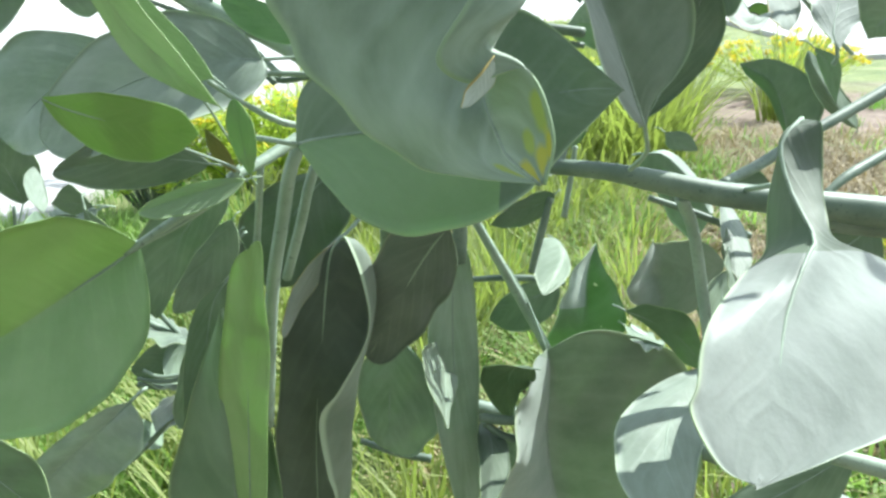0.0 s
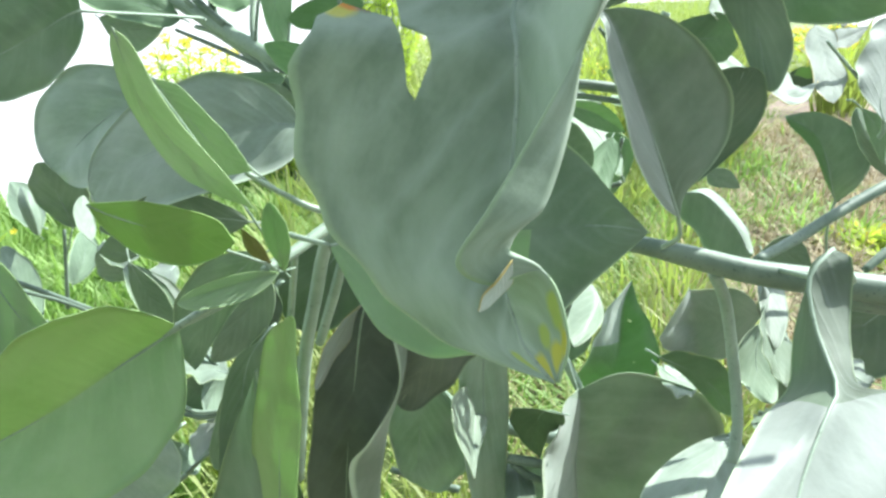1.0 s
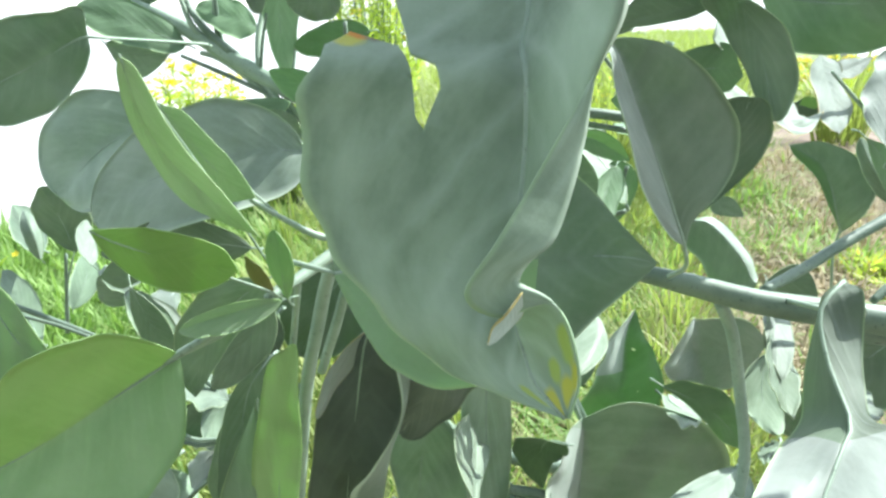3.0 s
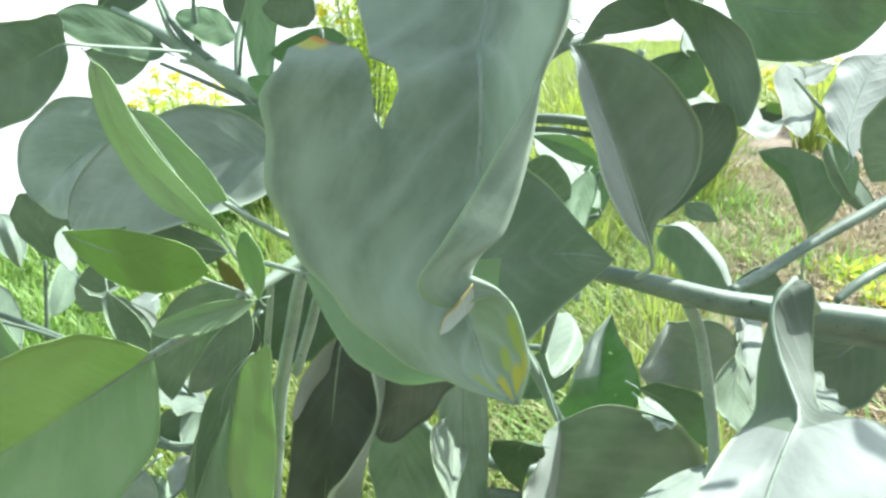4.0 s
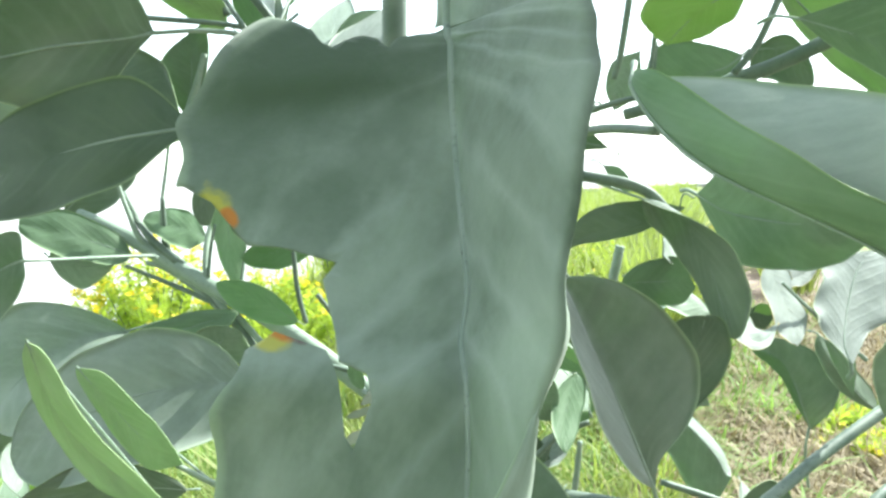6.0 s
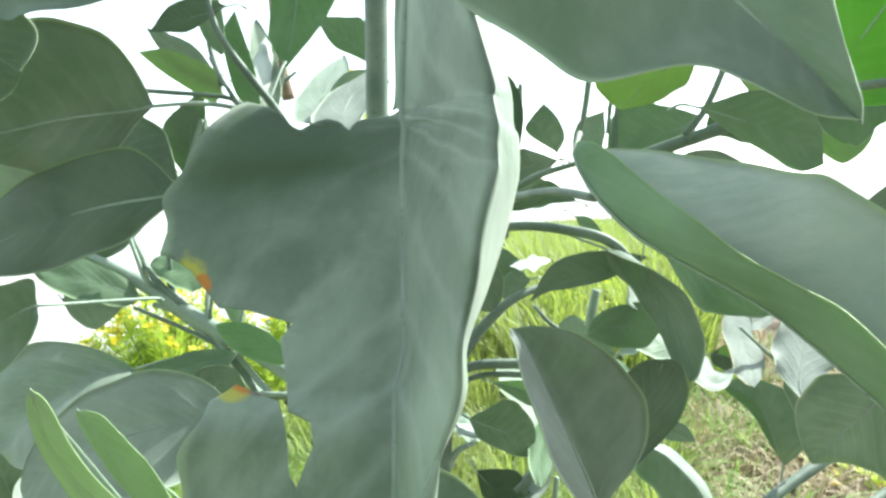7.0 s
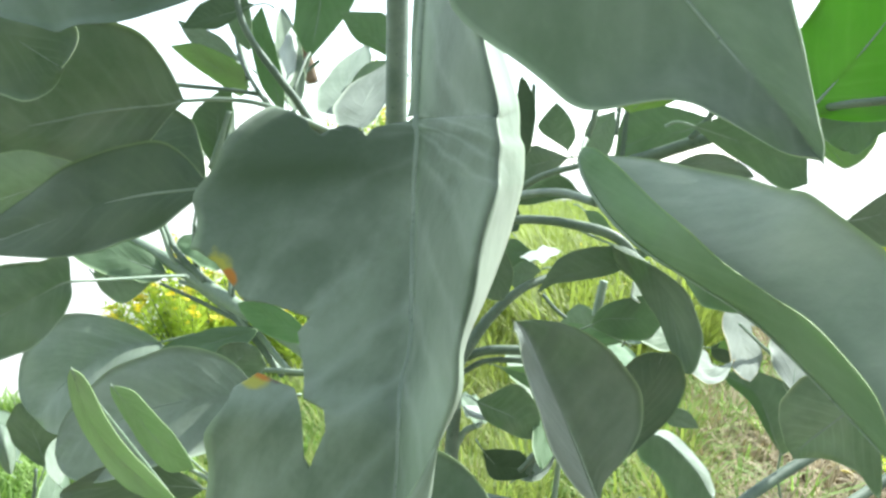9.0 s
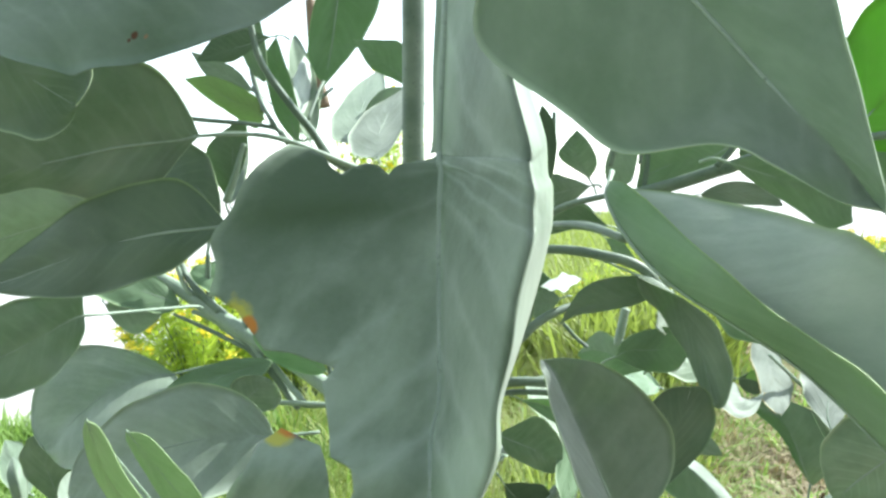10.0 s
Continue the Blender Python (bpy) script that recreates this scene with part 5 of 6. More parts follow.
blade("pale", [
    ((-0.192, 0.430, 0.632),),
    ((-0.207, 0.425, 0.619), (0.000, 0.000, 0.011), (0.022, 0.000, 0.004)),
    ((-0.227, 0.425, 0.603), (-0.003, 0.000, 0.013), (0.043, -0.005, 0.002)),
    ((-0.246, 0.425, 0.586), (-0.007, 0.000, 0.013), (0.044, -0.005, 0.001)),
    ((-0.263, 0.425, 0.570), (-0.007, 0.000, 0.012), (0.038, 0.000, -0.004)),
    ((-0.282, 0.425, 0.553),)],
    wave=0.02)
leaf((-0.105, 0.400, 0.729), (-0.126, 0.400, 0.679), (-0.147, 0.400, 0.630), (-0.143, 0.400, 0.670), (-0.111, 0.400, 0.686))
leaf((-0.100, 0.400, 0.760), (-0.119, 0.400, 0.734), (-0.141, 0.400, 0.706), (-0.126, 0.400, 0.739), (-0.107, 0.400, 0.725), kind="grey")
leaf((-0.095, 0.385, 0.780), (-0.125, 0.385, 0.754), (-0.145, 0.385, 0.710), (-0.142, 0.385, 0.764), (-0.118, 0.385, 0.744), blunt=.45)
leaf((-0.211, 0.290, 0.694), (-0.185, 0.290, 0.673), (-0.166, 0.290, 0.648), (-0.173, 0.290, 0.691), (-0.190, 0.290, 0.648), kind="fresh")
leaf((-0.201, 0.310, 0.815), (-0.190, 0.310, 0.785), (-0.177, 0.310, 0.764), (-0.177, 0.310, 0.783), (-0.212, 0.310, 0.754), kind="young")
leaf((0.109, 0.530, 0.783), (0.091, 0.550, 0.811), (0.064, 0.570, 0.830), (0.102, 0.580, 0.821), (0.077, 0.520, 0.809), kind="fresh")
blade("whitened", [
    ((0.035, 0.500, 0.810),),
    ((0.039, 0.500, 0.808), (0.001, 0.006, 0.001), (-0.001, -0.004, -0.002)),
    ((0.044, 0.500, 0.805), (0.002, 0.008, 0.002), (-0.001, -0.005, -0.001)),
    ((0.048, 0.500, 0.803), (0.001, 0.005, 0.001), (-0.001, -0.003, -0.001)),
    ((0.050, 0.500, 0.801),)],
    wave=0.0)
# the paler wing paints the lit look of the folded margin
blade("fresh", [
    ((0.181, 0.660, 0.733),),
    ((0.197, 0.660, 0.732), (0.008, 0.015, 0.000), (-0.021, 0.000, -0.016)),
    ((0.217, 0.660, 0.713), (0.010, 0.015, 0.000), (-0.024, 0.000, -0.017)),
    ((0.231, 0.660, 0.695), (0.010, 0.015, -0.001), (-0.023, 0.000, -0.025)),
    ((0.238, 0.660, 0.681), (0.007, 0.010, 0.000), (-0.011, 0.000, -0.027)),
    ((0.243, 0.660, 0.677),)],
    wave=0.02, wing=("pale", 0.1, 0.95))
leaf((0.177, 0.450, 0.752), (0.194, 0.450, 0.758), (0.210, 0.450, 0.746), (0.195, 0.450, 0.768), (0.194, 0.450, 0.747))
blade("deep", [
    ((0.046, 0.525, 0.770),),
    ((0.056, 0.525, 0.759), (0.007, 0.000, 0.012), (-0.005, 0.000, -0.009)),
    ((0.069, 0.525, 0.757), (0.006, 0.000, 0.011), (-0.003, 0.000, -0.009)),
    ((0.083, 0.525, 0.752),)],
    wave=0.01)
blade("whitened", [
    ((0.071, 0.530, 0.747),),
    ((0.080, 0.530, 0.755), (-0.003, 0.007, 0.005), (0.002, -0.010, -0.006)),
    ((0.090, 0.535, 0.759), (-0.003, 0.008, 0.005), (0.003, -0.008, -0.005)),
    ((0.101, 0.540, 0.768),)],
    wave=0.015)
leaf((0.050, 0.520, 0.796), (0.039, 0.550, 0.791), (0.024, 0.600, 0.785), (0.037, 0.600, 0.787), (0.042, 0.500, 0.798))
leaf((0.050, 0.480, 0.928), (0.057, 0.480, 0.909), (0.063, 0.480, 0.887), (0.042, 0.480, 0.902), (0.069, 0.480, 0.913))
leaf((-0.048, 0.520, 1.010), (-0.055, 0.580, 1.037), (-0.054, 0.660, 1.080), (-0.076, 0.570, 1.031), (-0.039, 0.580, 1.041), kind="pale", blunt=.5)
leaf((-0.024, 0.480, 0.998), (-0.029, 0.530, 1.023), (-0.018, 0.580, 1.054), (-0.051, 0.520, 1.016), (-0.012, 0.530, 1.027), kind="pale", blunt=.5)
leaf((-0.079, 0.420, 1.086), (-0.080, 0.420, 1.058), (-0.074, 0.420, 1.040), (-0.086, 0.420, 1.062), (-0.072, 0.420, 1.058), kind="fresh")
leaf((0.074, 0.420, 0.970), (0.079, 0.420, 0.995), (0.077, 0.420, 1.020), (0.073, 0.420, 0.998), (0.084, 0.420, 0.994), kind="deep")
leaf((0.158, 0.420, 0.970), (0.179, 0.420, 0.970), (0.199, 0.420, 0.963), (0.179, 0.420, 0.976), (0.179, 0.420, 0.964))
leaf((0.169, 0.420, 1.023), (0.151, 0.420, 1.014), (0.135, 0.420, 0.999), (0.125, 0.410, 1.018), (0.170, 0.440, 1.011), kind="vivid", wave=.015)
leaf((0.196, 0.450, 1.033), (0.229, 0.460, 1.005), (0.259, 0.450, 0.966), (0.271, 0.450, 1.018), (0.223, 0.460, 0.997), kind="vivid", blunt=.5)
leaf((0.194, 0.470, 1.000), (0.210, 0.470, 0.998), (0.225, 0.470, 0.981), (0.213, 0.470, 1.007), (0.198, 0.470, 0.985))
leaf((0.086, 0.500, 0.742), (0.068, 0.500, 0.732), (0.043, 0.500, 0.722), (0.066, 0.500, 0.741), (0.072, 0.500, 0.723), blunt=.6)
leaf((0.101, 0.600, 0.636), (0.072, 0.600, 0.623), (0.042, 0.600, 0.608), (0.072, 0.600, 0.640), (0.082, 0.600, 0.599))
leaf((-0.054, 0.460, 0.771), (-0.082, 0.460, 0.743), (-0.105, 0.460, 0.698), (-0.110, 0.460, 0.751), (-0.055, 0.460, 0.724), blunt=.45)
leaf((-0.179, 0.500, 0.638), (-0.199, 0.500, 0.627), (-0.224, 0.500, 0.618), (-0.202, 0.500, 0.639), (-0.198, 0.500, 0.610))
leaf((-0.120, 0.500, 0.656), (-0.145, 0.500, 0.620), (-0.185, 0.500, 0.582), (-0.173, 0.500, 0.634), (-0.131, 0.500, 0.601))
leaf((0.047, 0.600, 0.496), (0.042, 0.600, 0.461), (0.057, 0.600, 0.411), (0.021, 0.600, 0.461), (0.073, 0.600, 0.472))
leaf((-0.193, 0.330, 1.069), (-0.160, 0.330, 1.042), (-0.129, 0.330, 1.021), (-0.134, 0.330, 1.056), (-0.168, 0.330, 1.013))
leaf((-0.067, 0.480, 1.010), (-0.087, 0.540, 1.046), (-0.115, 0.620, 1.105), (-0.097, 0.540, 1.051), (-0.076, 0.540, 1.050))
leaf((-0.122, 0.480, 0.973), (-0.128, 0.510, 0.994), (-0.134, 0.550, 1.021), (-0.134, 0.510, 0.998), (-0.121, 0.510, 0.992))
leaf((0.183, 0.700, 0.789), (0.160, 0.720, 0.795), (0.124, 0.740, 0.802), (0.161, 0.780, 0.798), (0.150, 0.660, 0.795), kind="fresh")
leaf((0.104, 0.550, 0.763), (0.113, 0.550, 0.792), (0.106, 0.550, 0.810), (0.095, 0.550, 0.792), (0.119, 0.550, 0.788), kind="fresh")
leaf((0.158, 0.600, 0.832), (0.173, 0.600, 0.849), (0.190, 0.600, 0.852), (0.175, 0.630, 0.854), (0.171, 0.570, 0.842), kind="fresh")
leaf((0.266, 0.600, 0.562), (0.243, 0.600, 0.605), (0.231, 0.600, 0.636), (0.219, 0.600, 0.605), (0.271, 0.600, 0.599))
leaf((0.091, 0.560, 0.692), (0.096, 0.530, 0.688), (0.076, 0.480, 0.678), (0.075, 0.540, 0.690), (0.101, 0.530, 0.680))
leaf((0.033, 0.520, 0.558), (0.040, 0.480, 0.554), (0.032, 0.420, 0.552), (0.030, 0.480, 0.550), (0.053, 0.480, 0.554))
leaf((-0.409, 0.660, 0.702), (-0.450, 0.700, 0.711), (-0.497, 0.750, 0.723), (-0.451, 0.680, 0.707), (-0.454, 0.730, 0.714))
leaf((-0.372, 0.580, 0.645), (-0.413, 0.620, 0.662), (-0.471, 0.680, 0.675), (-0.414, 0.600, 0.657), (-0.412, 0.640, 0.668))
leaf((-0.365, 0.620, 0.660), (-0.367, 0.650, 0.676), (-0.392, 0.700, 0.689), (-0.381, 0.650, 0.679), (-0.354, 0.650, 0.673), kind="fresh")
leaf((-0.226, 0.500, 0.741), (-0.245, 0.500, 0.736), (-0.260, 0.500, 0.740), (-0.256, 0.520, 0.740), (-0.232, 0.480, 0.734))
leaf((-0.186, 0.450, 0.698), (-0.200, 0.450, 0.727), (-0.214, 0.460, 0.742), (-0.206, 0.440, 0.727), (-0.190, 0.460, 0.724))
leaf((-0.110, 0.440, 0.737), (-0.131, 0.450, 0.716), (-0.149, 0.450, 0.704), (-0.149, 0.480, 0.715), (-0.113, 0.420, 0.710), kind="fresh")
leaf((-0.273, 0.640, 0.673), (-0.266, 0.600, 0.677), (-0.267, 0.570, 0.673), (-0.295, 0.640, 0.670), (-0.244, 0.570, 0.679))
leaf((-0.168, 0.480, 0.652), (-0.199, 0.500, 0.650), (-0.233, 0.530, 0.653), (-0.215, 0.550, 0.637), (-0.185, 0.460, 0.660))
leaf((-0.217, 0.500, 0.610), (-0.196, 0.490, 0.610), (-0.183, 0.500, 0.610), (-0.210, 0.520, 0.596), (-0.186, 0.470, 0.618))
leaf((-0.186, 0.500, 0.599), (-0.196, 0.490, 0.593), (-0.198, 0.470, 0.584), (-0.220, 0.520, 0.577), (-0.177, 0.470, 0.597))
leaf((-0.232, 0.500, 0.580), (-0.222, 0.500, 0.567), (-0.205, 0.480, 0.564), (-0.235, 0.500, 0.559), (-0.216, 0.510, 0.563), kind="fresh")
leaf((0.156, 0.600, 0.599), (0.170, 0.580, 0.597), (0.183, 0.570, 0.595), (0.180, 0.620, 0.583), (0.159, 0.540, 0.607), wave=.02)
leaf((0.219, 0.540, 0.670), (0.209, 0.520, 0.647), (0.216, 0.500, 0.625), (0.191, 0.510, 0.653), (0.230, 0.530, 0.638))
leaf((0.204, 0.500, 0.702), (0.200, 0.470, 0.687), (0.197, 0.430, 0.678), (0.187, 0.450, 0.699), (0.220, 0.490, 0.677))
leaf((0.219, 0.500, 0.619), (0.206, 0.480, 0.625), (0.194, 0.470, 0.628), (0.217, 0.520, 0.606), (0.195, 0.450, 0.636))
leaf((0.211, 0.440, 0.713), (0.214, 0.410, 0.707), (0.220, 0.380, 0.710), (0.238, 0.450, 0.696), (0.189, 0.370, 0.724), wave=.02)
leaf((0.146, 0.460, 0.888), (0.152, 0.480, 0.897), (0.158, 0.500, 0.908), (0.141, 0.460, 0.898), (0.160, 0.490, 0.895), stalk=((0.137, 0.470, 0.884), (0.123, 0.480, 0.879),))
leaf((-0.005, 0.360, 0.846), (-0.011, 0.360, 0.844), (-0.018, 0.360, 0.842), (-0.011, 0.360, 0.846), (-0.011, 0.360, 0.842), kind="dead")
leaf((-0.012, 0.360, 0.836), (-0.015, 0.360, 0.831), (-0.019, 0.360, 0.827), (-0.018, 0.360, 0.833), (-0.012, 0.360, 0.829), kind="dead")
leaf((-0.015, 0.370, 0.864), (-0.014, 0.370, 0.857), (-0.012, 0.370, 0.851), (-0.018, 0.370, 0.857), (-0.011, 0.370, 0.858), kind="fresh")
leaf((-0.006, 0.370, 0.851), (-0.009, 0.370, 0.848), (-0.013, 0.370, 0.844), (-0.010, 0.370, 0.849), (-0.007, 0.370, 0.846), kind="dead")
leaf((-0.040, 0.410, 0.748), (-0.058, 0.405, 0.730), (-0.078, 0.395, 0.691), (-0.067, 0.400, 0.725), (-0.058, 0.410, 0.719), kind="dead")
leaf((-0.289, 0.640, 0.922), (-0.265, 0.640, 0.941), (-0.230, 0.640, 0.961), (-0.270, 0.640, 0.954), (-0.245, 0.640, 0.929), blunt=.45)
leaf((-0.142, 0.570, 0.951), (-0.149, 0.570, 0.933), (-0.149, 0.570, 0.912), (-0.157, 0.570, 0.931), (-0.139, 0.570, 0.932), blunt=.4)
leaf((-0.065, 0.450, 0.932), (-0.076, 0.450, 0.921), (-0.090, 0.450, 0.916), (-0.083, 0.450, 0.929), (-0.066, 0.450, 0.910), blunt=.4, wave=.04)
blade("grey", [
    ((0.218, 0.315, 0.881),),
    ((0.207, 0.315, 0.870), (-0.016, 0.000, 0.014), (0.013, 0.000, -0.036)),
    ((0.199, 0.315, 0.863), (-0.016, 0.000, 0.015), (0.012, 0.000, -0.020)),
    ((0.192, 0.315, 0.857), (-0.013, 0.000, 0.012), (0.009, 0.000, -0.009)),
    ((0.187, 0.315, 0.852), (-0.006, 0.000, 0.005), (0.005, 0.000, -0.003)),
    ((0.185, 0.315, 0.849),)],
    wave=0.01)
leaf((-0.185, 0.450, 0.700), (-0.196, 0.450, 0.724), (-0.217, 0.460, 0.743), (-0.205, 0.440, 0.725), (-0.188, 0.470, 0.720))
leaf((-0.241, 0.500, 0.717), (-0.250, 0.500, 0.726), (-0.261, 0.500, 0.737), (-0.260, 0.500, 0.717), (-0.238, 0.500, 0.735))
leaf((-0.172, 0.500, 0.645), (-0.181, 0.490, 0.636), (-0.184, 0.470, 0.625), (-0.194, 0.500, 0.637), (-0.169, 0.480, 0.626), kind="pale")
leaf((-0.105, 0.420, 0.745), (-0.118, 0.420, 0.727), (-0.134, 0.420, 0.708), (-0.131, 0.420, 0.731), (-0.106, 0.420, 0.719))
blade("fresh", [
    ((0.061, 0.490, 0.840),),
    ((0.073, 0.490, 0.837), (0.000, 0.000, 0.004), (0.002, 0.000, -0.008)),
    ((0.085, 0.490, 0.833), (0.003, 0.000, 0.006), (-0.001, 0.000, -0.009)),
    ((0.095, 0.490, 0.827), (0.003, 0.000, 0.005), (-0.001, 0.000, -0.006)),
    ((0.104, 0.490, 0.821),)],
    wave=0.01, wing=("young", 0.0, 0.9))
leaf((0.100, 0.520, 0.811), (0.091, 0.500, 0.796), (0.087, 0.470, 0.779), (0.082, 0.500, 0.797), (0.102, 0.500, 0.796), kind="fresh")
blade("grey", [
    ((0.044, 0.500, 0.814),),
    ((0.055, 0.500, 0.809), (0.004, 0.000, 0.013), (-0.005, 0.000, -0.008)),
    ((0.069, 0.500, 0.803), (0.004, 0.000, 0.023), (-0.004, 0.000, -0.011)),
    ((0.079, 0.500, 0.795), (0.007, 0.000, 0.013), (-0.003, 0.000, -0.007)),
    ((0.085, 0.500, 0.789),)],
    wave=0.01)
leaf((0.114, 0.550, 0.957), (0.092, 0.550, 0.959), (0.070, 0.550, 0.962), (0.092, 0.550, 0.969), (0.092, 0.550, 0.947), kind="fresh")
leaf((0.069, 0.500, 0.929), (0.060, 0.500, 0.944), (0.068, 0.500, 0.959), (0.053, 0.500, 0.946), (0.075, 0.500, 0.940), kind="deep")
leaf((-0.295, 0.550, 0.728), (-0.304, 0.560, 0.743), (-0.312, 0.580, 0.756), (-0.305, 0.550, 0.747), (-0.300, 0.570, 0.740), kind="pale")
leaf((-0.372, 0.600, 0.715), (-0.375, 0.600, 0.741), (-0.393, 0.620, 0.753), (-0.384, 0.600, 0.736), (-0.373, 0.610, 0.740), kind="pale")
blade("grey", [
    ((-0.099, 0.375, 0.734),),
    ((-0.108, 0.375, 0.721), (-0.008, 0.000, 0.000), (0.008, 0.000, 0.001)),
    ((-0.115, 0.375, 0.697), (-0.012, 0.000, -0.002), (0.014, 0.000, 0.000)),
    ((-0.123, 0.375, 0.664), (-0.010, 0.000, -0.001), (0.019, 0.000, 0.000)),
    ((-0.124, 0.375, 0.633), (-0.011, 0.000, 0.000), (0.013, 0.000, 0.001)),
    ((-0.124, 0.375, 0.609),)],
    wave=0.01)
blade("pale", [
    ((-0.196, 0.500, 0.627),),
    ((-0.187, 0.500, 0.630), (0.007, 0.000, 0.017), (0.002, 0.000, -0.018)),
    ((-0.175, 0.500, 0.643),)],
    bare=True)
blade("grey", [
    ((-0.186, 0.420, 0.765),),
    ((-0.197, 0.420, 0.767), (-0.001, 0.000, 0.011), (-0.002, 0.000, -0.007)),
    ((-0.210, 0.420, 0.767),)],
    wave=0.01)
blade("grey", [
    ((-0.181, 0.400, 0.770),),
    ((-0.175, 0.400, 0.754), (-0.007, 0.000, -0.004), (0.010, 0.000, 0.000)),
    ((-0.167, 0.400, 0.736), (-0.008, 0.000, -0.005), (0.008, 0.000, 0.004)),
    ((-0.157, 0.400, 0.725),)],
    wave=0.01)
# narrow pale blade added for the sunlit edge of a leaf
blade("whitened", [
    ((0.201, 0.500, 0.716),),
    ((0.206, 0.500, 0.699), (-0.007, 0.000, 0.000), (0.015, 0.020, -0.009)),
    ((0.211, 0.500, 0.674), (-0.005, 0.000, -0.002), (0.014, 0.020, -0.006)),
    ((0.218, 0.500, 0.648),)],
    bare=True)
# small pale blade added as a sunlit bit of foliage
blade("whitened", [
    ((0.161, 0.600, 0.601),),
    ((0.173, 0.600, 0.587), (-0.008, -0.010, 0.000), (0.009, 0.010, -0.004)),
    ((0.182, 0.600, 0.579), (-0.007, -0.010, 0.001), (0.007, 0.010, -0.003)),
    ((0.187, 0.600, 0.576),)],
    bare=True)
blade("vivid", [
    ((-0.075, 0.420, 1.020),),
    ((-0.080, 0.420, 1.025), (0.003, 0.000, 0.006), (-0.001, 0.000, -0.010)),
    ((-0.093, 0.420, 1.031), (0.001, 0.000, 0.009), (0.000, 0.000, -0.008)),
    ((-0.105, 0.420, 1.039), (0.000, 0.000, 0.006), (-0.001, 0.000, -0.007)),
    ((-0.119, 0.420, 1.044),)],
    wave=0.015)
blade("pale", [
    ((-0.094, 0.460, 1.040),),
    ((-0.108, 0.460, 1.049), (0.004, 0.000, 0.005), (-0.005, 0.000, -0.002)),
    ((-0.120, 0.460, 1.057), (0.001, 0.000, 0.005), (-0.004, 0.000, -0.005)),
    ((-0.132, 0.460, 1.066),)],
    wave=0.015)
blade("deep", [
    ((-0.063, 0.400, 1.060),),
    ((-0.078, 0.400, 1.056), (0.000, 0.000, 0.009), (-0.004, 0.000, -0.007)),
    ((-0.091, 0.400, 1.054), (-0.001, 0.000, 0.008), (-0.004, 0.000, -0.005)),
    ((-0.103, 0.400, 1.050),)],
    wave=0.015)
blade("fresh", [
    ((-0.065, 0.450, 1.005),),
    ((-0.070, 0.450, 1.024), (-0.008, 0.000, 0.000), (0.006, 0.000, 0.000)),
    ((-0.074, 0.450, 1.044), (-0.009, 0.000, 0.002), (0.007, 0.000, -0.003)),
    ((-0.076, 0.450, 1.059), (-0.008, 0.000, -0.001), (0.005, 0.000, -0.003)),
    ((-0.075, 0.450, 1.070),)],
    wave=0.015)
blade("whitened", [
    ((-0.077, 0.500, 1.011),),
    ((-0.083, 0.520, 1.040), (0.000, -0.020, 0.000), (0.000, 0.030, 0.011)),
    ((-0.086, 0.540, 1.064), (-0.003, -0.010, -0.004), (-0.003, 0.030, 0.006)),
    ((-0.090, 0.560, 1.078),)],
    bare=True)
blade("fresh", [
    ((-0.054, 0.550, 1.137),),
    ((-0.061, 0.550, 1.114), (-0.016, 0.000, 0.001), (0.031, 0.000, 0.002)),
    ((-0.066, 0.550, 1.087), (-0.019, 0.000, -0.008), (0.022, 0.000, -0.001)),
    ((-0.071, 0.550, 1.066), (-0.010, 0.000, -0.002), (0.011, 0.000, 0.002)),
    ((-0.074, 0.550, 1.054),)],
    wave=0.015, stalk=((-0.086, 0.560, 1.028), (-0.100, 0.560, 1.016)))
blade("fresh", [
    ((-0.002, 0.500, 1.041),),
    ((-0.015, 0.500, 1.055), (0.007, 0.000, 0.015), (0.001, 0.000, -0.007)),
    ((-0.028, 0.500, 1.066), (0.007, 0.000, 0.008), (-0.002, 0.000, -0.009)),
    ((-0.040, 0.500, 1.075),)],
    wave=0.015)
blade("pale", [
    ((-0.059, 0.580, 1.003),),
    ((-0.044, 0.580, 1.020), (-0.011, 0.000, 0.011), (0.011, 0.000, -0.006)),
    ((-0.031, 0.580, 1.039), (-0.008, 0.000, 0.013), (0.011, 0.000, -0.007)),
    ((-0.018, 0.580, 1.054),)],
    wave=0.015)
blade("fresh", [
    ((-0.104, 0.430, 0.978),),
    ((-0.099, 0.430, 0.994), (-0.014, 0.000, 0.001), (0.006, 0.000, 0.000)),
    ((-0.097, 0.430, 1.010), (-0.015, 0.000, -0.002), (0.008, 0.000, -0.002)),
    ((-0.089, 0.430, 1.024),)],
    wave=0.015)
blade("grey", [
    ((0.104, 0.460, 0.980),),
    ((0.097, 0.460, 0.991), (-0.010, 0.000, 0.002), (0.012, 0.000, -0.001)),
    ((0.096, 0.460, 1.001), (-0.006, 0.000, 0.000), (0.008, 0.000, 0.001)),
    ((0.098, 0.460, 1.009),)],
    wave=0.015)
blade("grey", [
    ((0.104, 0.460, 0.976),),
    ((0.091, 0.460, 0.974), (0.000, 0.000, 0.008), (-0.002, 0.000, -0.011)),
    ((0.079, 0.460, 0.971), (0.002, 0.000, 0.012), (-0.002, 0.000, -0.011)),
    ((0.071, 0.460, 0.966),)],
    wave=0.015)
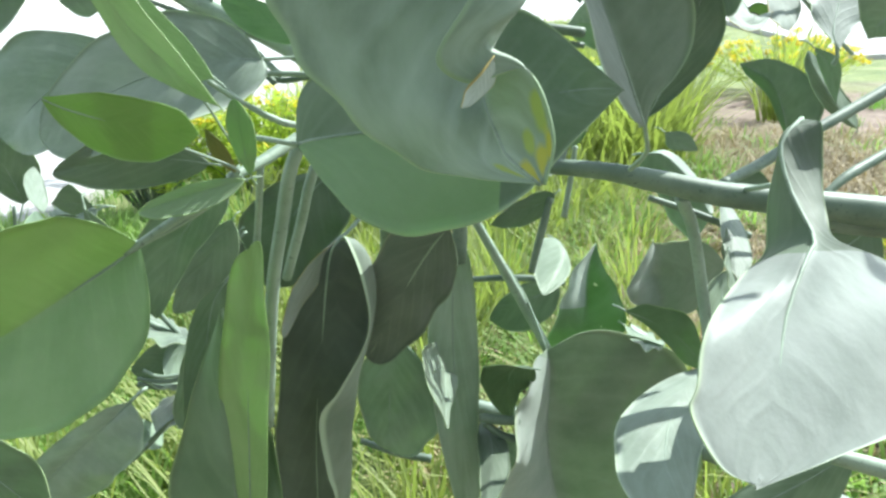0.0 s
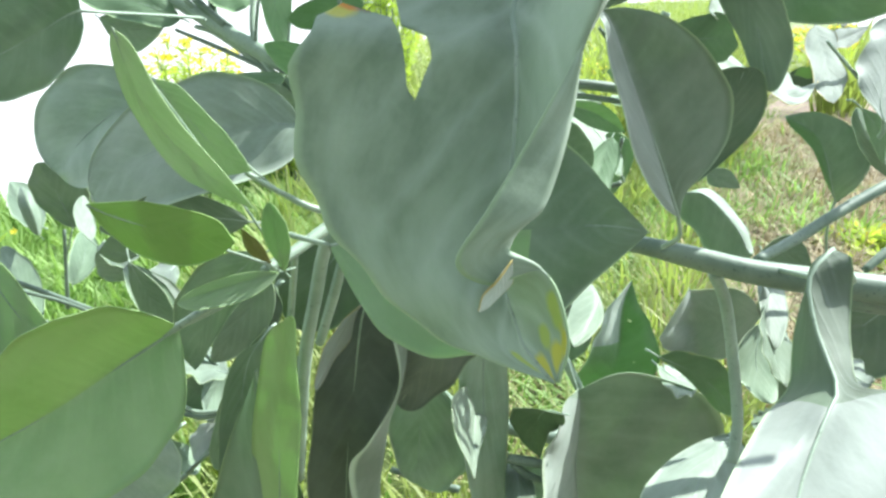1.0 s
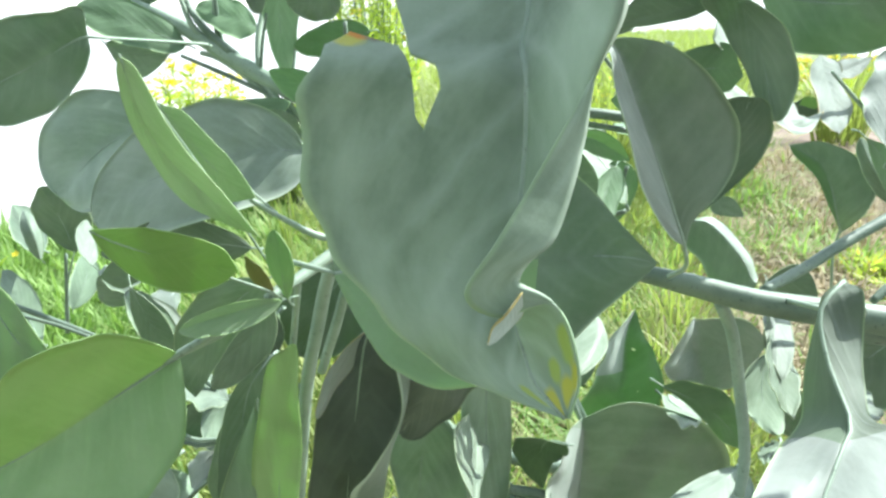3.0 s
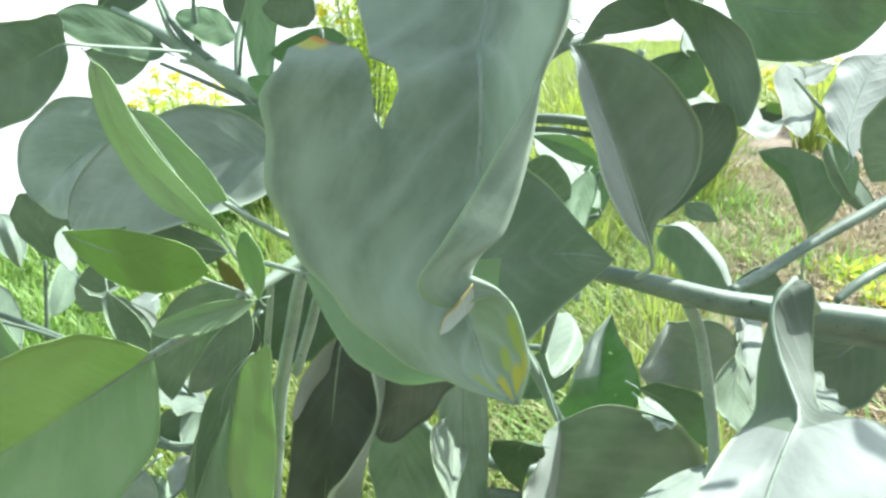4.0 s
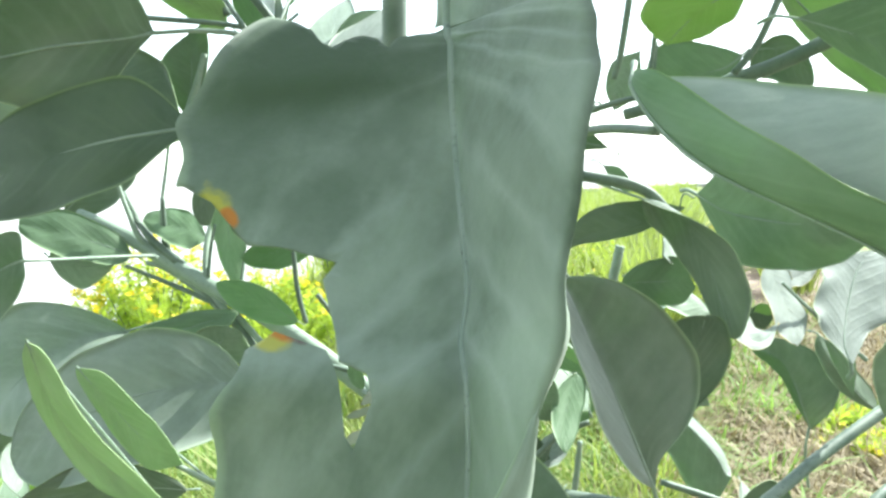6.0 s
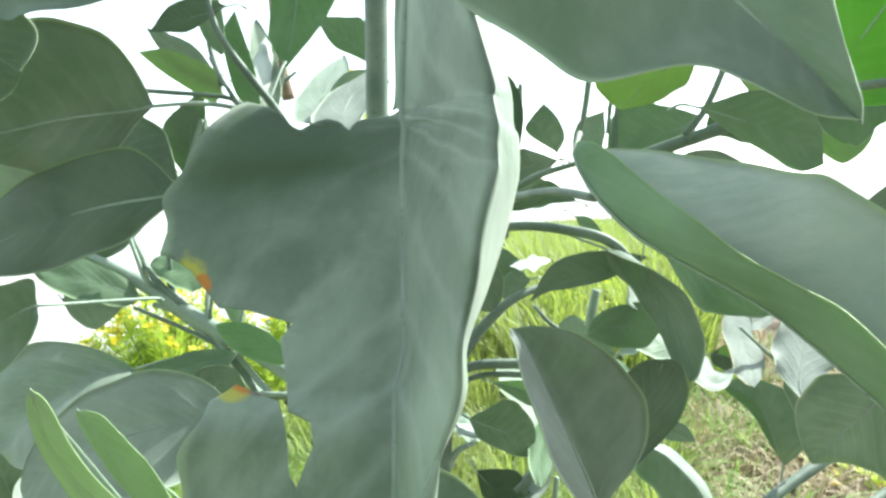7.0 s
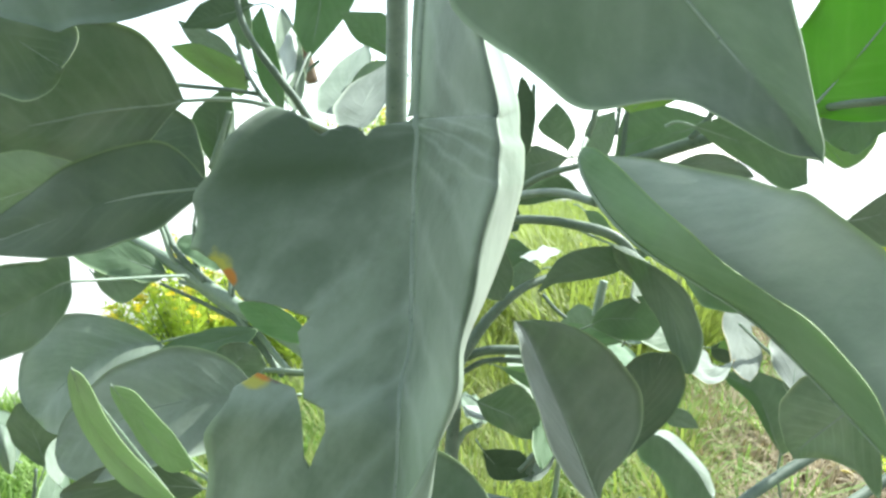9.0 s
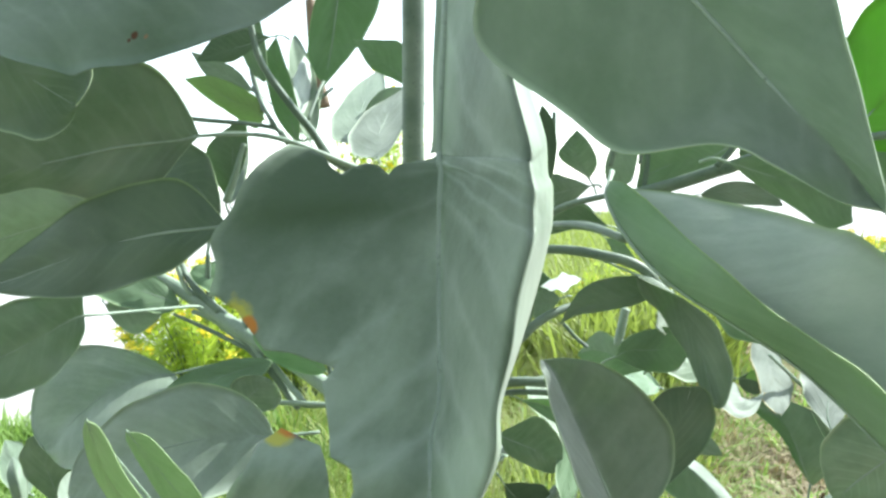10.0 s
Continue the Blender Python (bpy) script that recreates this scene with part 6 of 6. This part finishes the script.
blade("grey", [
    ((0.115, 0.470, 0.952),),
    ((0.098, 0.470, 0.956), (0.001, 0.000, 0.009), (0.000, 0.000, -0.005)),
    ((0.082, 0.470, 0.952), (0.002, 0.000, 0.006), (0.000, 0.000, -0.004)),
    ((0.070, 0.470, 0.949),)],
    wave=0.015)
blade("pale", [
    ((0.133, 0.470, 1.003),),
    ((0.125, 0.470, 0.994), (-0.007, 0.000, 0.004), (0.008, 0.000, -0.004)),
    ((0.120, 0.470, 0.982), (-0.006, 0.000, 0.002), (0.009, 0.000, -0.004)),
    ((0.118, 0.470, 0.972),)],
    wave=0.015)
blade("fresh", [
    ((0.184, 0.460, 0.997),),
    ((0.173, 0.460, 0.990), (-0.002, 0.000, 0.012), (0.002, 0.000, -0.008)),
    ((0.155, 0.460, 0.988), (-0.002, 0.000, 0.018), (0.000, 0.000, -0.013)),
    ((0.139, 0.460, 0.982), (-0.002, 0.000, 0.019), (-0.002, 0.000, -0.011)),
    ((0.131, 0.460, 0.975),)],
    wave=0.015)
blade("fresh", [
    ((0.117, 0.500, 0.942),),
    ((0.126, 0.500, 0.934), (0.001, 0.000, 0.006), (-0.001, 0.000, -0.007)),
    ((0.136, 0.500, 0.927),)],
    wave=0.015)
blade("grey", [
    ((0.086, 0.540, 0.909),),
    ((0.071, 0.540, 0.911), (-0.002, 0.000, 0.010), (-0.002, 0.000, -0.012)),
    ((0.054, 0.540, 0.905),)],
    wave=0.015)
blade("whitened", [
    ((0.104, 0.540, 0.911),),
    ((0.090, 0.520, 0.912), (0.002, 0.040, 0.000), (-0.002, -0.030, -0.002)),
    ((0.075, 0.500, 0.912),)],
    bare=True)
blade("pale", [
    ((0.089, 0.530, 0.899),),
    ((0.077, 0.530, 0.896), (0.002, 0.000, 0.011), (-0.003, 0.000, -0.011)),
    ((0.064, 0.530, 0.896),)],
    wave=0.015)
blade("grey", [
    ((0.153, 0.460, 0.918),),
    ((0.133, 0.460, 0.912), (0.001, 0.000, 0.011), (-0.003, 0.000, -0.006)),
    ((0.112, 0.460, 0.908), (0.002, 0.000, 0.014), (-0.002, 0.000, -0.006)),
    ((0.097, 0.460, 0.904), (0.000, 0.000, 0.011), (-0.002, 0.000, -0.004)),
    ((0.085, 0.460, 0.895),)],
    wave=0.015, stalk=((0.150, 0.450, 0.926), (0.155, 0.448, 0.924)))
blade("fresh", [
    ((0.155, 0.600, 0.831),),
    ((0.133, 0.600, 0.842), (0.005, 0.000, 0.010), (-0.003, 0.000, -0.016)),
    ((0.117, 0.600, 0.847), (0.003, 0.000, 0.015), (-0.005, 0.000, -0.012)),
    ((0.104, 0.600, 0.844),)],
    wave=0.05, wing=("pale", 0.0, 0.9))
blade("fresh", [
    ((0.160, 0.500, 0.890),),
    ((0.153, 0.500, 0.878), (-0.007, 0.000, 0.000), (0.007, 0.000, -0.002)),
    ((0.156, 0.500, 0.861),)],
    wave=0.015)
blade("grey", [
    ((-0.241, 0.620, 0.890),),
    ((-0.268, 0.620, 0.886), (0.002, 0.000, 0.014), (-0.006, 0.000, -0.014)),
    ((-0.293, 0.620, 0.892),)],
    wave=0.015)
# -- end of the leaves --


# -- grasses --
def blades(name, spots, material, label, category, curve=0.5, wide=1.0):
    """Tufts of thin bent blades. spots: x, y, z, height, spread, count."""
    V, F = [], []
    rng = random.Random(5)
    for x, y, z, h, spread, count in spots:
        for _ in range(count):
            a, rr = rng.uniform(0, 6.283), spread * 0.45 * math.sqrt(rng.random())
            bx, by = x + rr * math.cos(a), y + rr * math.sin(a)
            a += rng.uniform(-0.9, 0.9)
            hh, lean = h * rng.uniform(0.55, 1.1), rng.uniform(0.15, 1.0) * curve
            wd = rng.uniform(0.0012, 0.003) * wide
            sx, sy = -math.sin(a) * wd, math.cos(a) * wd
            k = len(V)
            for s, wf in ((0, 1), (0.4, 0.9), (0.75, 0.6)):
                out = lean * hh * s ** 1.8
                zz = hh * (s - 0.35 * lean * s * s)
                V += [(bx + math.cos(a) * out - sx * wf, by + math.sin(a) * out - sy * wf, z + zz), (bx + math.cos(a) * out + sx * wf, by + math.sin(a) * out + sy * wf, z + zz)]
            out = lean * hh
            V.append((bx + math.cos(a) * out, by + math.sin(a) * out, z + hh * (1 - 0.35 * lean)))
            F += [(k, k + 1, k + 3, k + 2), (k + 2, k + 3, k + 5, k + 4), (k + 4, k + 5, k + 6)]
    return tagged(mesh_object(name, V, F, material), label, category, kind="stuff")


rng = random.Random(11)


def on_paving(x, y):
    if y > 4.2 and x > -1.75:
        return x < -1.2 - max(0.0, y - 4.2) * 0.09
    return x <= -1.75 and y > 2.9 + (x + 1.75) * 0.19


def scatter(count, x0, x1, y0, y1, h, spread, n, keep=lambda x, y: True):
    out = []
    while len(out) < count:
        x, y = rng.uniform(x0, x1), rng.uniform(y0, y1)
        if keep(x, y) and not on_paving(x, y):
            out.append((x, y, ground_height(x, y) - 0.005, h * rng.uniform(0.6, 1.3), spread, n))
    return out


grass_far = scatter(150, -1.2, 0.2, 3.6, 8.2, 0.42, 0.4, 40) + scatter(190, 0.2, 1.8, 3.2, 7.0, 0.62, 0.35, 46, lambda x, y: x < 0.26 * y) + scatter(420, -0.9, 8.0, 7.0, 19.0, 0.26, 0.7, 34, lambda x, y: x < 0.28 * y) + [(2.05, 5.0, 0.0, 0.72, 0.35, 160)]
bare = lambda x, y: not (0.5 < x < 2.8 and 1.5 < y < 6.0 and x > 0.24 * y and rng.random() < 0.95)
blades("lawn_grass", scatter(900, -3.2, 3.5, 0.5, 5.5, 0.10, 0.16, 26, bare) + scatter(700, -5.5, 5.5, -1.0, 6.0, 0.10, 0.22, 26, bare), GRASS, "bright green short grass in loose patches", "grass", 0.7)
blades("weeds", scatter(520, -3.0, -0.5, 1.0, 3.0, 0.16, 0.2, 34), WEEDS, "lush bright green weedy grass", "grass", 0.9, 2.2)
blades("tall_grass", scatter(150, -0.9, 1.3, 0.9, 3.4, 0.30, 0.14, 55, lambda x, y: x < 0.40 + 0.08 * y), TALLGRASS, "tall fine yellow-green grass in clumps", "grass", 1.0, 1.2)
blades("coarse_grass", scatter(180, 0.1, 1.7, 1.0, 3.2, 0.17, 0.16, 24, lambda x, y: x < 0.27 * y - 0.05 or (bare(x, y) and rng.random() < 0.3)), WEEDS, "coarse pale green grass in tangled tufts", "grass", 1.6, 2.0)
blades("dry_grass", scatter(800, -0.2, 3.2, 1.1, 4.5, 0.11, 0.18, 26, lambda x, y: not (x > 0.38 * y and 2.4 < y < 3.3 and rng.random() < 0.7)) + scatter(110, 0.2, 1.8, 1.0, 3.2, 0.17, 0.2, 22), STRAW, "straw-coloured dry grass lying on soil", "grass", 1.3)


blades("litter_stalks", scatter(950, 0.4, 2.0, 1.6, 4.3, 0.14, 0.22, 22, lambda x, y: x > 0.2 * y), LITTER, "dead brown and bleached stalks matted on soil", "dry grass", 1.9, 1.7)
blades("green_tufts", scatter(110, 0.45, 2.0, 1.5, 4.2, 0.15, 0.09, 20, lambda x, y: not (x > 0.36 * y and 2.3 < y < 3.4)) + scatter(60, 0.6, 1.2, 2.5, 3.7, 0.16, 0.12, 30), WEEDS, "pale green tangled grass tufts", "grass", 1.5, 2.2)


blades("meadow_grass", grass_far, TALLGRASS, "far meadow of tall yellow-green grass", "grass", 0.9, 3.0)


def mulch_bits():
    V, F = [], []
    for _ in range(6000):
        x, y = rng.uniform(0.3, 3.0), rng.uniform(1.2, 4.5)
        z = ground_height(x, y) + 0.004
        a, l, w = rng.uniform(0, 6.28), rng.uniform(0.008, 0.03), rng.uniform(0.003, 0.008)
        c, s = math.cos(a), math.sin(a)
        t = rng.uniform(-0.006, 0.008)
        k = len(V)
        V += [(x - c * l - s * w, y - s * l + c * w, z), (x - c * l + s * w, y - s * l - c * w, z), (x + c * l + s * w, y + s * l - c * w, z + t), (x + c * l - s * w, y + s * l + c * w, z + t), (x, y, z + 0.006)]
        F += [(k, k + 1, k + 4), (k + 1, k + 2, k + 4), (k + 2, k + 3, k + 4), (k + 3, k, k + 4)]
    tagged(mesh_object("mulch", V, F, MULCH, smooth=False), "pinkish brown bark chips scattered on soil", "mulch", kind="stuff")


mulch_bits()


# -- yellow-flowering bushes --
def flower_bush(x, y, height, width, flowers, seed, needles=1600):
    r = random.Random(seed)
    z = ground_height(x, y) - 0.01
    if on_paving(x, y):
        z = 0.06
    bush = tagged(new("flowering_bush"), "low bush with fine green foliage and bright yellow flowers", "bush", "yellow flowering bushes")
    bush.location = (x, y, z)
    V, F, SV, SF, PV, PF = [], [], [], [], [], []
    tips = []
    for _ in range(70):
        a, q = r.uniform(0, 6.283), math.sqrt(r.random())
        top = Vector((math.cos(a) * q * width / 2, math.sin(a) * q * width / 2, height * (1.05 - 0.45 * q * q) * r.uniform(0.75, 1.05)))
        root = Vector((top.x * 0.15, top.y * 0.15, 0))
        tips.append((root, top))
        k = len(SV)
        for p, w in ((root, 0.004), (root.lerp(top, 0.55) + Vector((0, 0, 0.06 * height)), 0.003), (top, 0.0015)):
            SV += [p + Vector((w, 0, 0)), p + Vector((-w * 0.5, w * 0.87, 0)), p + Vector((-w * 0.5, -w * 0.87, 0))]
        for i in (0, 3):
            for j in range(3):
                SF.append((k + i + j, k + i + (j + 1) % 3, k + i + 3 + (j + 1) % 3, k + i + 3 + j))
    for _ in range(needles):
        root, top = r.choice(tips)
        p = root.lerp(top, r.uniform(0.35, 1.0)) + Vector((r.gauss(0, 0.008), r.gauss(0, 0.008), 0))
        d = Vector((r.gauss(0, 1), r.gauss(0, 1), r.uniform(0.2, 1.6))).normalized()
        l, w = r.uniform(0.03, 0.07), r.uniform(0.0025, 0.0055)
        s = d.cross(Vector((r.gauss(0, 1), r.gauss(0, 1), r.gauss(0, 1)))).normalized() * w
        k = len(V)
        V += [p - s * 0.4, p + s * 0.4, p + d * l * 0.5 + s, p + d * l * 0.5 - s, p + d * l]
        F += [(k, k + 1, k + 2, k + 3), (k + 3, k + 2, k + 4)]
    for _ in range(flowers):
        root, top = r.choice(tips)
        p = top + Vector((r.gauss(0, 0.02), r.gauss(0, 0.02), r.gauss(0.005, 0.012)))
        up = Vector((r.gauss(0, 0.5), r.gauss(0, 0.5), 1)).normalized()
        x1 = up.cross(Vector((1, 0.3, 0))).normalized()
        y1 = up.cross(x1)
        rad = r.uniform(0.010, 0.020)
        for q in range(5):
            a0 = q * 1.2566 + r.uniform(-0.1, 0.1)
            e = x1 * math.cos(a0) + y1 * math.sin(a0)
            f = up.cross(e)
            k = len(PV)
            PV += [p, p + e * rad * 0.6 + f * rad * 0.35 + up * rad * 0.15, p + e * rad + up * rad * 0.3, p + e * rad * 0.6 - f * rad * 0.35 + up * rad * 0.15]
            PF.append((k, k + 1, k + 2, k + 3))
    mesh_object("stalk", SV, SF, STEM["green"], bush)["kind"] = "stuff"
    mesh_object("foliage", V, F, NEEDLES, bush)["kind"] = "stuff"
    mesh_object("blossom", PV, PF, PETALS, bush, label="bright yellow small flowers")["kind"] = "stuff"


flower_bush(-1.38, 3.2, 0.66, 0.70, 620, 1, 6000)
flower_bush(-0.92, 3.35, 0.50, 0.8, 200, 2, 6000)
flower_bush(-0.78, 4.6, 1.60, 0.7, 680, 3, 7000)
flower_bush(1.27, 2.38, 0.11, 0.5, 150, 4, 3500)
flower_bush(2.5, 6.3, 0.46, 1.25, 1500, 5, 5000)
flower_bush(0.55, 4.2, 0.5, 0.8, 60, 6, 4000)
flower_bush(-1.9, 2.1, 0.18, 0.6, 12, 7, 3000)
